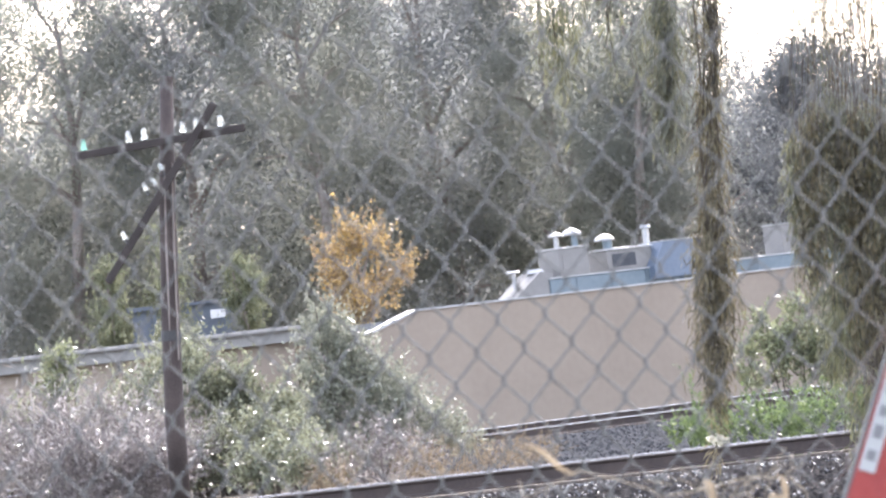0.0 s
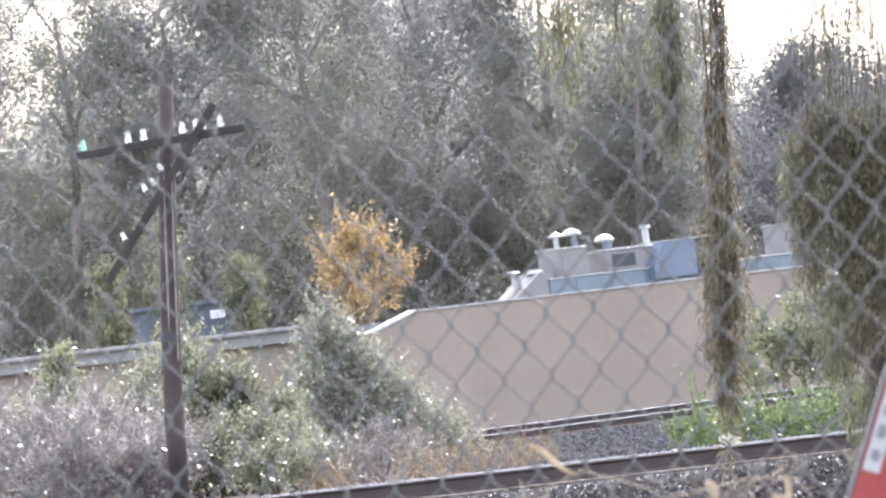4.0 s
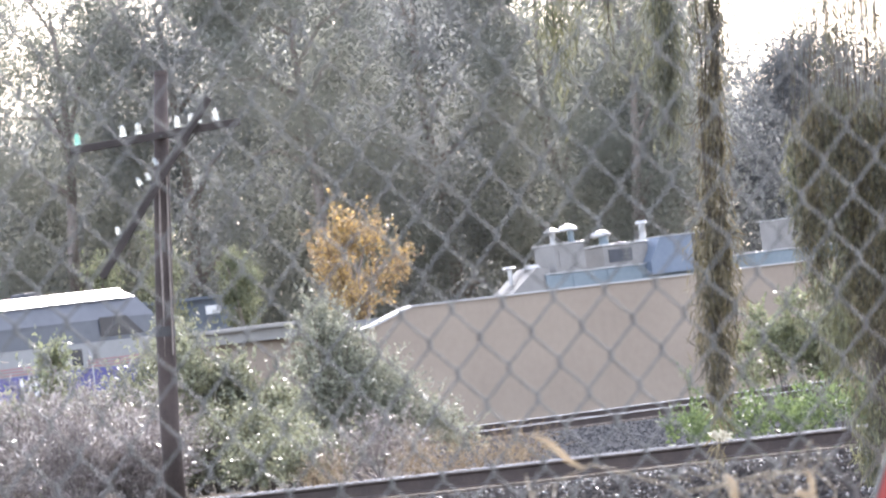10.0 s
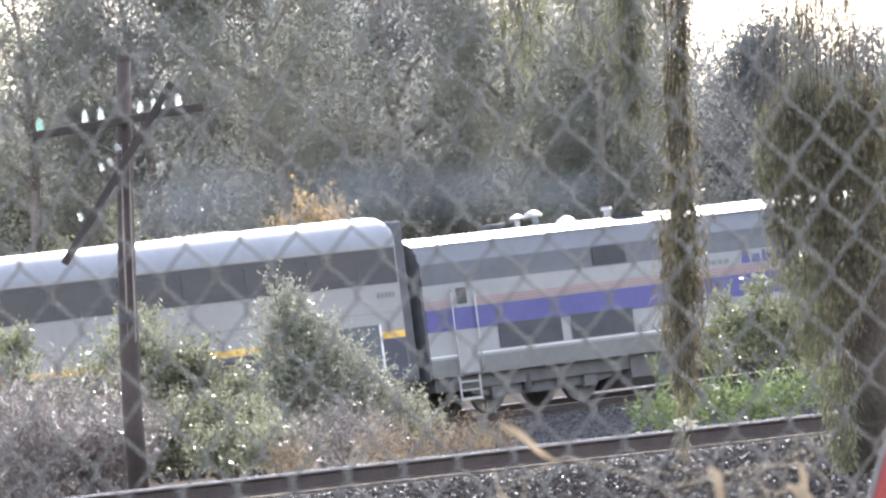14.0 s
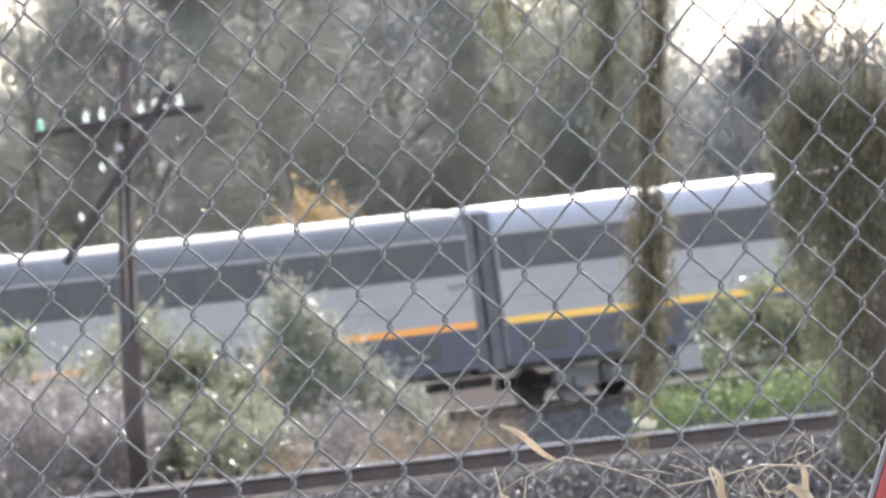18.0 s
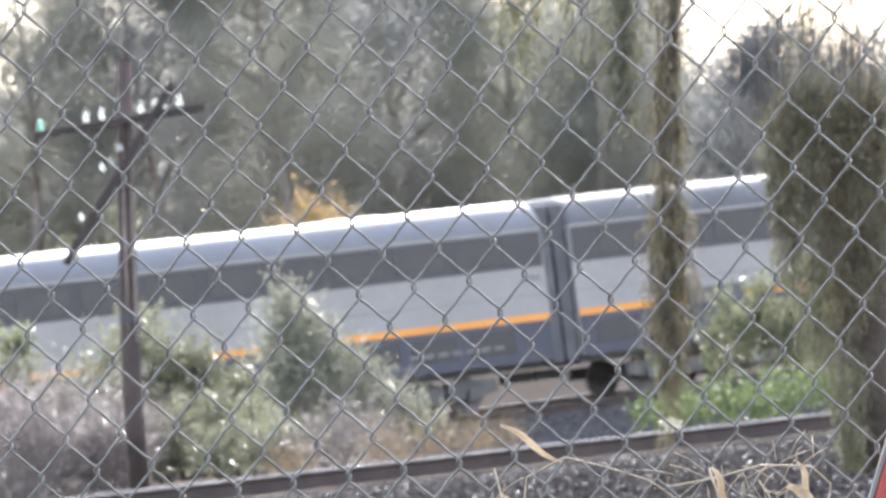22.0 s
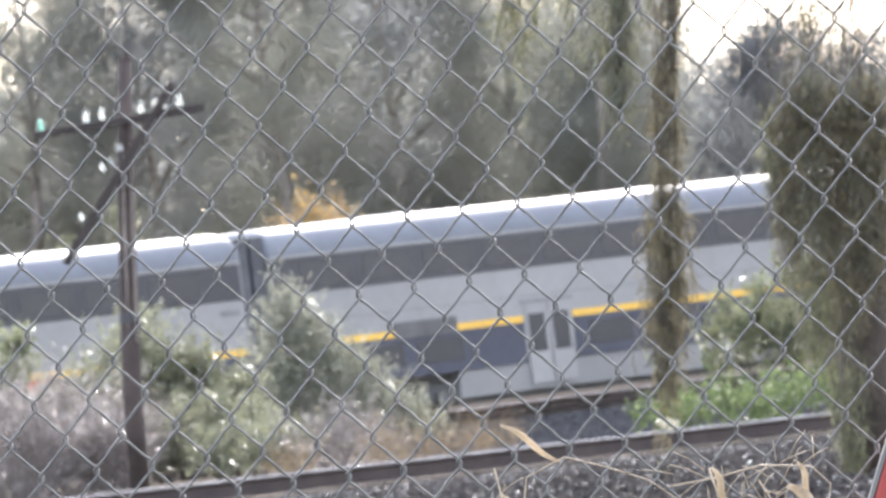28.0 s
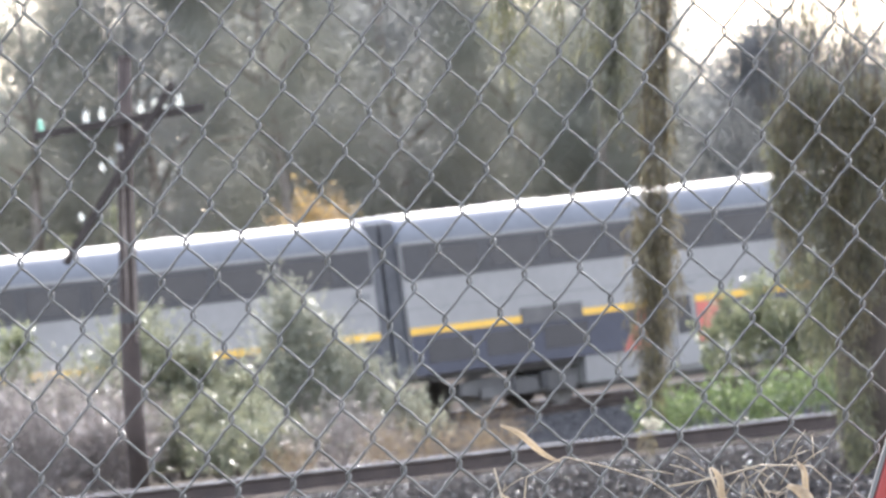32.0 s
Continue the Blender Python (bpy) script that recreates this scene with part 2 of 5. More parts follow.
def slab(bm, outline, y0, y1):
    """An outline in x and z, drawn out from y0 to y1."""
    a = [bm.verts.new((x, y0, z)) for x, z in outline]
    b = [bm.verts.new((x, y1, z)) for x, z in outline]
    bm.faces.new(a[::-1])
    bm.faces.new(b)
    k = len(outline)
    for i in range(k):
        bm.faces.new((a[i], a[(i + 1) % k], b[(i + 1) % k], b[i]))
    bmesh.ops.recalc_face_normals(bm, faces=bm.faces)
    return bm


def sweep(bm, section, x0, x1):
    """A closed section in y and z, drawn out along x."""
    a = [bm.verts.new((x0, y, z)) for y, z in section]
    b = [bm.verts.new((x1, y, z)) for y, z in section]
    bm.faces.new(a)
    bm.faces.new(b[::-1])
    k = len(section)
    for i in range(k):
        bm.faces.new((a[i], b[i], b[(i + 1) % k], a[(i + 1) % k]))
    bmesh.ops.recalc_face_normals(bm, faces=bm.faces)
    return bm


def wheel_mesh(bm, cx, cy, cz, rad, width, sides=20):
    for r, w in ((rad, width), (rad * 0.36, width * 1.5)):
        tube(bm, [(cx, cy - w / 2, cz), (cx, cy + w / 2, cz)], r, sides)


def leaf_mesh(name, pos, d, ln, aspect, rng, outward=None):
    """Pointed folded leaves at pos, along d, ln long, as one mesh; with outward, they shade softly as one mass that bulges that way."""
    count = len(pos)
    s = np.cross(d, rng.normal(0, 1, (count, 3)))
    s /= np.linalg.norm(s, axis=1)[:, None]
    if outward is not None:
        s *= np.where((np.cross(s, d) * outward).sum(1) < 0, -1.0, 1.0)[:, None]
    w = ln * aspect * 0.5
    nrm = np.cross(d, s)
    mid = pos + d * ln * 0.45 + nrm * ln * 0.10
    verts = np.stack([pos, mid + s * w, pos + d * ln, mid - s * w], 1).reshape(-1, 3)
    me = bpy.data.meshes.new(name)
    me.vertices.add(count * 4)
    me.vertices.foreach_set("co", verts.astype(np.float32).ravel())
    me.loops.add(count * 4)
    me.loops.foreach_set("vertex_index", np.arange(count * 4, dtype=np.int32))
    me.polygons.add(count)
    me.polygons.foreach_set("loop_start", np.arange(0, count * 4, 4, dtype=np.int32))
    me.polygons.foreach_set("loop_total", np.full(count, 4, np.int32))
    me.update(calc_edges=True)
    me.validate()
    if outward is not None:
        me.polygons.foreach_set("use_smooth", np.ones(count, bool))
        me.normals_split_custom_set_from_vertices(np.repeat(outward, 4, 0))
    return me


def leaf_cloud(name, centres, spread, count, size, aspect, rng, hang=0.0, heart=None):
    """Many pointed leaves round the given centres, one mesh."""
    c = np.asarray(centres, float)
    idx = rng.integers(0, len(c), count)
    sp = np.asarray(spread, float)
    pos = c[idx] + rng.normal(0, 1, (count, 3)) * sp[idx][:, None]
    d = rng.normal(0, 1, (count, 3))
    d[:, 2] -= hang
    d /= np.linalg.norm(d, axis=1)[:, None]
    outward = None
    if heart is not None:
        a, b = pos - np.asarray(heart), pos - c[idx]
        outward = a / np.linalg.norm(a, axis=1)[:, None] + 0.5 * b / np.linalg.norm(b, axis=1)[:, None] + rng.normal(0, 0.12, (count, 3))
        outward /= np.linalg.norm(outward, axis=1)[:, None]
    return leaf_mesh(name, pos, d, size * rng.uniform(0.6, 1.35, count)[:, None], aspect, rng, outward)


def sprig_cloud(name, heaps, sprigs, leaves, size, aspect, rng, rise=1.0, reach=0.5, droop=0.0):
    """Leaves set along thin sprigs that grow up and out of heaps (x, y, z, radius), one mesh."""
    h = np.asarray(heaps, float)
    weight = h[:, 3] ** 2
    l = h[rng.choice(len(h), sprigs, p=weight / weight.sum())]
    out = rng.normal(0, 1, (sprigs, 3))
    out /= np.linalg.norm(out, axis=1)[:, None]
    start = l[:, :3] + out * l[:, 3:] * rng.uniform(0.0, 0.8, (sprigs, 1)) ** 0.6
    start[:, 2] = np.maximum(start[:, 2], 0.03)
    way = out * 0.55 + rng.normal(0, 0.22, (sprigs, 3)) + np.array([0, 0, rise])
    way /= np.linalg.norm(way, axis=1)[:, None]
    length = reach * rng.uniform(0.45, 1.35, (sprigs, 1)) * (0.45 + l[:, 3:])
    bend = rng.normal(0, 0.25, (sprigs, 3)) - np.array([0, 0, droop])
    m = max(leaves // sprigs, 3)
    k = np.linspace(0.1, 1.0, m)[None, :, None]
    pos = start[:, None] + way[:, None] * length[:, None] * k + bend[:, None] * length[:, None] * k * k
    d = way[:, None] * 0.55 + rng.normal(0, 0.55, (sprigs, m, 3))
    d = d.reshape(-1, 3)
    d /= np.linalg.norm(d, axis=1)[:, None]
    ln = size * rng.uniform(0.55, 1.3, (len(d), 1))
    return leaf_mesh(name, pos.reshape(-1, 3), d, ln, aspect, rng)


# ---- plan: the tracks run 38 degrees off the view, from near-left to far-right ----
TURN = 38.0
ALONG = Vector((math.cos(radians(TURN)), math.sin(radians(TURN)), 0))
AWAY = Vector((-math.sin(radians(TURN)), math.cos(radians(TURN)), 0))
RAIL_TOP = 0.53
NEAR_RAIL = Vector((-0.255, 76.75, RAIL_TOP))
TRAIN_SIDE = Vector((0.409, 183.0, RAIL_TOP))
GRADE = 0.0164


def ease(v):
    v = min(max(v, 0.0), 1.0)
    return v * v * (3 - 2 * v)


def ditch(x, y):
    """The depth of the ditch that runs before the main track, where the brush ends."""
    off = (Vector((x, y, 0)) - NEAR_RAIL).dot(AWAY)
    return 0.85 * ease((x + 1.0) / 1.4) * ease((off - 4.5) / 5) * (1 - ease((off - 86) / 2))


def ground_z(x, y):
    k = ease((y - 22) / 24)
    p = Vector((x, y, 0)) - NEAR_RAIL
    along, off = p.dot(ALONG), p.dot(AWAY)
    return 0.27 * k - min(max(GRADE * along, -0.45), 0.45) * math.exp(-(off / 14) ** 2) * k - ditch(x, y)


def ground():
    bm = bmesh.new()
    xs = [-2500, -600, -150, -60] + [-40 + 4 * i for i in range(21)] + [60, 150, 600, 2500]
    ys = [-1500, -300, -60, -12] + [-4 + 4 * i for i in range(60)] + [245, 270, 300, 400, 700, 1500, 3500]
    grid = [[bm.verts.new((x, y, ground_z(x, y))) for x in xs] for y in ys]
    for a, b in zip(grid, grid[1:]):
        for i in range(len(xs) - 1):
            bm.faces.new((a[i], a[i + 1], b[i + 1], b[i]))
    tagged(part("ground", bm, "ground", smooth=True), "dry bare earth with sparse gravel", "ground", kind="structure")


def rail_mesh(length):
    bm = bmesh.new()
    sec = [(-0.07, -0.181), (0.07, -0.181), (0.07, -0.168), (0.012, -0.15), (0.012, -0.05), (0.036, -0.036), (0.036, -0.006),
           (0.03, 0), (-0.03, 0), (-0.036, -0.006), (-0.036, -0.036), (-0.012, -0.05), (-0.012, -0.15), (-0.07, -0.168)]
    sweep(bm, sec, -length / 2, length / 2)
    return bm


def track(name, label, m, length, ties, shoulder=2.9, foot=-0.75, gravel="gravel"):
    t = thing(name, label, "railway track", m, kind="structure")
    rail = None
    for y in (0.0, 1.507):
        rail = part("rail", rail_mesh(length), "rail", t, "rusty steel rail with a polished head")
        rail.location = (0, y, 0)
        head = part("rail_head", sweep(bmesh.new(), [(-0.0375, -0.017), (0.0375, -0.017), (0.0375, -0.012), (0.024, 0.003), (-0.024, 0.003), (-0.0375, -0.012)], -length / 2, length / 2), "railhead", rail, "polished rail head")
    me = None
    for i in range(int(ties / 0.55)):
        x = (i + 0.5) * 0.55 - ties / 2
        if me is None:
            tie = part("tie", boxed(-0.115, 0.115, -0.55, 2.06, -0.36, -0.19, 0.015), "tie", t)
            me = tie.data
        else:
            tie = link("tie", me, None, t)
        tie.location = (x, random.uniform(-0.03, 0.03), random.uniform(-0.006, 0.004))
    bed = bmesh.new()
    sweep(bed, [(-1.1, -0.22), (2.6, -0.22), (4.2, -0.75), (-shoulder, foot)], -length / 2, length / 2)
    part("ballast_bed", bed, gravel, t, "grey crushed-stone ballast")
    return t


def stones(name, label, n, region, lo, hi, seed, surface="stone"):
    """Crushed stones strewn over a region of the ground, one mesh."""
    rng = np.random.default_rng(seed)
    # crushed, eight-sided
    base = np.array([(1, 0, 0), (-1, 0, 0), (0, 1, 0), (0, -1, 0), (0, 0, 1), (0, 0, -1)], float) * 1.12
    faces = np.array([(0, 2, 4), (2, 1, 4), (1, 3, 4), (3, 0, 4), (2, 0, 5), (1, 2, 5), (3, 1, 5), (0, 3, 5)])
    pts = region(rng, n)
    size = rng.uniform(lo, hi, (n, 1, 1)) * rng.uniform(0.6, 1.3, (n, 1, 3))
    q = rng.normal(0, 1, (n, 4))
    q /= np.linalg.norm(q, axis=1)[:, None]
    w, x, y, z = q.T
    R = np.stack([1 - 2 * (y * y + z * z), 2 * (x * y - w * z), 2 * (x * z + w * y), 2 * (x * y + w * z), 1 - 2 * (x * x + z * z), 2 * (y * z - w * x),
                  2 * (x * z - w * y), 2 * (y * z + w * x), 1 - 2 * (x * x + y * y)], 1).reshape(n, 3, 3)
    v = base[None] * rng.uniform(0.72, 1.2, (n, len(base), 1)) * size
    v = np.einsum("nij,nkj->nki", R, v) + pts[:, None, :]
    me = bpy.data.meshes.new(name)
    f = (faces[None] + (np.arange(n) * len(base))[:, None, None]).reshape(-1, 3)
    me.vertices.add(n * len(base))
    me.vertices.foreach_set("co", v.astype(np.float32).ravel())
    me.loops.add(len(f) * 3)
    me.loops.foreach_set("vertex_index", f.astype(np.int32).ravel())
    me.polygons.add(len(f))
    me.polygons.foreach_set("loop_start", np.arange(0, len(f) * 3, 3, dtype=np.int32))
    me.polygons.foreach_set("loop_total", np.full(len(f), 3, np.int32))
    me.update(calc_edges=True)
    ob = link(name, me, surface)
    return tagged(ob, label, "gravel", kind="stuff")


def on_shoulder(rng, n):
    """Places on the near slope of the main track's ballast."""
    a, w = rng.uniform(-14, 12, n), rng.uniform(0.0, 1.0, n)
    p = np.array(TRAIN_SIDE + AWAY * 0.75)[None] + a[:, None] * np.array(ALONG)[None] - (1.1 + 3.2 * w)[:, None] * np.array(AWAY)[None]
    p[:, 2] = RAIL_TOP - 0.21 - 1.03 * w
    return p


def strewn(x0, x1, y0, y1, keep, lift):
    def region(rng, n):
        out = np.empty((0, 3))
        while len(out) < n:
            p = np.stack([rng.uniform(x0, x1, n), rng.uniform(y0, y1, n), np.zeros(n)], 1)
            d = p - np.array(NEAR_RAIL)
            off = d @ np.array(AWAY)
            p = p[keep(off)]
            out = np.concatenate([out, p])
        out = out[:n]
        for p in out:
            p[2] = ground_z(p[0], p[1]) + lift
        return out
    return region


ground()
near_track = track("near_track", "single rusty railway track on dark ballast", Matrix.Translation(NEAR_RAIL) @ pose(0, 0, 0, 0, 0, TURN) @ pose(0, 0, 0, 0, 0.94, 0), 44, 24)
far_track = track("main_track", "railway track that the train runs on", Matrix.Translation(TRAIN_SIDE + AWAY * 0.75) @ pose(0, 0, 0, 0, 0, TURN), 420, 44, 4.3, -1.25, "palegravel")
rear_track = track("rear_track", "second railway track before the tan building", Matrix.Translation(TRAIN_SIDE + AWAY * 5.05 + Vector((0, 0, 0.13))) @ pose(0, 0, 0, 0, 0, TURN), 420, 44)
stones("ballast", "dark crushed stone sparkling in the backlight", 36000, strewn(-5.0, 5.4, 36, 80, lambda o: (o < -0.35) & (o > -45), 0.0), 0.018, 0.042, 3)
stones("glossy_ballast", "wet-looking stones that glint in the sun", 3300, strewn(-5.0, 5.4, 40, 79, lambda o: (o < -0.4) & (o > -40), 0.03), 0.006, 0.016, 6, "glint")
stones("gravel_strip", "grey gravel on the shoulder of the main track", 9000, on_shoulder, 0.02, 0.045, 4, "palegravel")


# ---- the tan building ----
def building():
    m = Matrix.Translation((-8.826, 194.82, 0)) @ pose(0, 0, 0, 0, 0, TURN)
    b = thing("industrial_building", "long low tan industrial building with a flat roof", "building", m)
    x0, x1, top = 7.36, 46.0, 3.87
    part("wall_core", slab(bmesh.new(), [(x0 + .02, 0.1), (x1, 0.1), (x1, top - .06), (8.92, top - .05), (x0 + .02, 3.34)], 0.02, 0.30), "tan", b)
    part("wall_panel", slab(bmesh.new(), [(x0, 0.1), (x1, 0.1), (x1, 1.55), (x0, 1.55)], 0.0, 0.03), "tan", b)
    part("wall_panel", slab(bmesh.new(), [(x0, 1.560), (x1, 1.560), (x1, 2.93), (x0, 2.93)], 0.0, 0.03), "tan", b)
    part("wall_panel", slab(bmesh.new(), [(x0, 2.940), (x1, 2.940), (x1, top), (8.9, top), (x0, 3.40)], 0.0, 0.03), "tan", b)
    part("coping", slab(bmesh.new(), [(x0 - .05, 3.40), (8.9, top), (x1, top), (x1, top + .035), (8.88, top + .045), (x0 - .08, 3.46)], -0.05, 0.34), "cap", b, "sunlit pale metal coping")
    part("side_wall", boxed(x0, x0 + 0.25, 0.3, 16, 0.1, 3.36), "tan", b)
    part("side_wall", boxed(x1 - 0.25, x1, 0.3, 16, 0.1, 3.8), "tan", b)
    part("back_wall", boxed(x0, x1, 16, 16.25, 0.1, 3.8), "tan", b)
    part("roof", boxed(x0 + .25, x1 - .25, 0.3, 16, 3.55, 3.70), "roofgrey", b)
    w = thing("low_warehouse", "low tan warehouse with a grey metal fascia behind shrubs", "building", m)
    part("wall", boxed(-42, 7.1, 3.0, 3.25, 0.1, 3.5), "tan", w)
    part("fascia", boxed(-42.2, 7.1, 2.75, 2.98, 3.5, 3.88, 0.02), "fascia", w, "grey metal roof fascia")
    part("gutter", boxed(-42.2, 7.1, 2.62, 2.75, 3.80, 3.90, 0.02), "fascia", w)
    part("roof", boxed(-42, 7.1, 2.99, 18, 3.55, 3.92), "roofgrey", w)
    part("back_wall", boxed(-42, 7.1, 18, 18.25, 0.1, 3.8), "tan", w)
    part("side_wall", boxed(-42.25, -42, 3.0, 18, 0.1, 3.5), "tan", w)
    for x in (-30, -20, -10, 0):
        part("downpipe", tube(bmesh.new(), [(x, 2.93, 0.15), (x, 2.93, 3.5)], 0.05), "roofgrey", w)

    def unit(name, label, x, z, parts):
        t = thing(name, label, "roof vent" if "vent" in name else "roof unit", m @ Matrix.Translation((x, 4.0, z)))
        for nm, bm, mt in parts:
            part(nm, bm, mt, t)
        return t
    # long duct along the roof edge
    unit("roof_duct", "long blue-grey metal roof duct", 19.3, 3.70, [
        ("duct", boxed(-3.1, 2.9, -0.5, 0.5, 0.05, 0.66, 0.02), "teal"), ("lid", boxed(-3.12, 2.92, -0.53, 0.53, 0.664, 0.70, 0.01), "cap")] +
        [("rib", boxed(x, x + .05, -0.52, -0.503, 0.06, 0.65), "teal") for x in (-2.2, -1.0, 0.2, 1.4, 2.5)] +
        [("curb", boxed(x, x + .3, -0.4, 0.4, 0.0, 0.048), "roofgrey") for x in (-2.8, 0.0, 2.5)])
    unit("roof_duct", "blue-grey metal roof duct with a bright lid", 24.9, 3.70, [
        ("duct", boxed(-1.4, 1.6, -0.5, 0.5, 0.0, 0.62, 0.02), "teal"), ("lid", boxed(-1.42, 1.62, -0.53, 0.53, 0.624, 0.66, 0.01), "cap")])
    unit("air_handler", "pale boxy rooftop air handler", 17.15, 4.40, [
        ("cabinet", boxed(-0.52, 0.50, -0.45, 0.45, 0.0, 0.74, 0.02), "beige"), ("lid", boxed(-0.55, 0.53, -0.48, 0.48, 0.744, 0.78, 0.01), "cap"),
        ("grille", boxed(-0.40, 0.38, -0.468, -0.452, 0.12, 0.6), "beige")])
    for x, z, h, r in ((17.52, 4.40, 1.15, 0.085), (18.63, 4.40, 0.9, 0.13)):
        bm = bmesh.new()
        tube(bm, [(0, 0, h - 0.06), (0, 0, h - 0.02), (0, 0, h + 0.06), (0, 0, h + 0.13)], [0.27, 0.285, 0.21, 0.04], 14)
        unit("roof_vent", "galvanised mushroom roof vent with a bright cap", x, z, [
            ("flue", tube(bmesh.new(), [(0, -0.1, 0), (0, -0.1, h - 0.05)], r, 12), "teal"), ("cap", bm, "cap"),
            ("flashing", tube(bmesh.new(), [(0, -0.1, 0), (0, -0.1, 0.08)], [r * 2.2, r * 1.2], 12), "galv")])
    bm = bmesh.new()
    tube(bm, [(-0.15, 0, 1.08), (-0.15, 0, 1.13), (-0.15, 0, 1.22)], [0.21, 0.215, 0.03], 14)
    unit("roof_vent", "second small mushroom cap beside the stack", 17.12, 4.40, [("flue", tube(bmesh.new(), [(-0.15, 0, 0.7), (-0.15, 0, 1.08)], 0.07, 10), "galv"), ("cap", bm, "cap")])
    unit("condenser", "low pale condenser unit on the roof", 19.1, 4.40, [
        ("cabinet", boxed(-0.78, 0.78, -0.4, 0.5, 0.0, 0.56, 0.02), "beige"), ("lid", boxed(-0.82, 0.82, -0.44, 0.54, 0.564, 0.61, 0.01), "cap"),
        ("louvre", boxed(-0.6, 0.2, -0.42, -0.402, 0.1, 0.45), "darkunit")])
    unit("flue_pipe", "thin flue pipe with a rain cap", 20.08, 4.40, [
        ("pipe", tube(bmesh.new(), [(0, 0, 0), (0, 0, 1.05)], 0.09, 10), "galv"), ("cap", tube(bmesh.new(), [(0, 0, 1.07), (0, 0, 1.15)], [0.16, 0.13], 10), "galv")])
    hood = slab(bmesh.new(), [(-0.75, 0.0), (0.75, 0.0), (0.75, 0.98), (-0.35, 0.98), (-0.75, 0.35)], -0.75, 0.3)
    unit("intake_hood", "blue sloped intake hood", 20.4, 4.06, [("hood", hood, "blueunit"), ("lid", boxed(-0.36, 0.77, -0.78, 0.33, 0.984, 1.01), "cap")])
    unit("control_cabinet", "dark blue rooftop cabinet with pale switches", 21.62, 4.06, [
        ("cabinet", boxed(-0.45, 0.62, -0.74, 0.3, 0.0, 0.98, 0.02), "darkunit"), ("lid", boxed(-0.47, 0.64, -0.78, 0.33, 0.984, 1.02), "cap"),
        ("switch", boxed(-0.20, -0.06, -0.77, -0.742, 0.55, 0.75), "galv"), ("switch", boxed(0.10, 0.20, -0.77, -0.742, 0.28, 0.62), "galv"),
        ("switch", boxed(-0.22, -0.12, -0.77, -0.742, 0.15, 0.4), "galv")])
    unit("roof_hatch", "pale box on the roof edge", 25.06, 4.29, [("cabinet", boxed(-0.52, 0.52, -0.4, 0.4, 0.0, 0.86, 0.03), "beige"), ("lid", boxed(-0.55, 0.55, -0.43, 0.43, 0.864, 0.89), "cap")])
    unit("roof_hatch", "sloped beige roof hood with small caps", 15.75, 3.70, [
        ("hood", slab(bmesh.new(), [(-0.75, 0.0), (0.62, 0.0), (0.62, 0.85), (0.2, 0.9), (-0.75, 0.25)], -0.45, 0.4), "beige"),
        ("vent_cap", tube(bmesh.new(), [(0.3, -0.1, 0.88), (0.3, -0.1, 0.98)], [0.26, 0.18], 12), "cap"),
        ("vent_cap", tube(bmesh.new(), [(-0.45, -0.1, 0.5), (-0.45, -0.1, 0.93), (-0.45, -0.1, 0.95), (-0.45, -0.1, 1.0)], [0.06, 0.06, 0.2, 0.14], 12), "galv")])
    s = thing("blue_shed", "blue-grey metal shed glimpsed through the trees", "shed", pose(-8.75, 226, 0))
    part("wall", boxed(-1.55, 1.55, 0.0, 4.0, 0.2, 5.20), "shedblue", s)
    for x in (-1.05, -0.35, 0.35, 1.05):
        part("rib", boxed(x - 0.03, x + 0.03, -0.04, -0.002, 0.2, 5.20), "shedblue", s)
    part("roof", slab(bmesh.new(), [(-1.65, 5.204), (1.65, 5.204), (1.65, 5.26), (-1.65, 5.34)], -0.15, 4.1), "shedblue", s)
    part("skylight", boxed(0.75, 1.2, -0.06, -0.002, 4.75, 5.0), "white", s, "small pale window")


building()


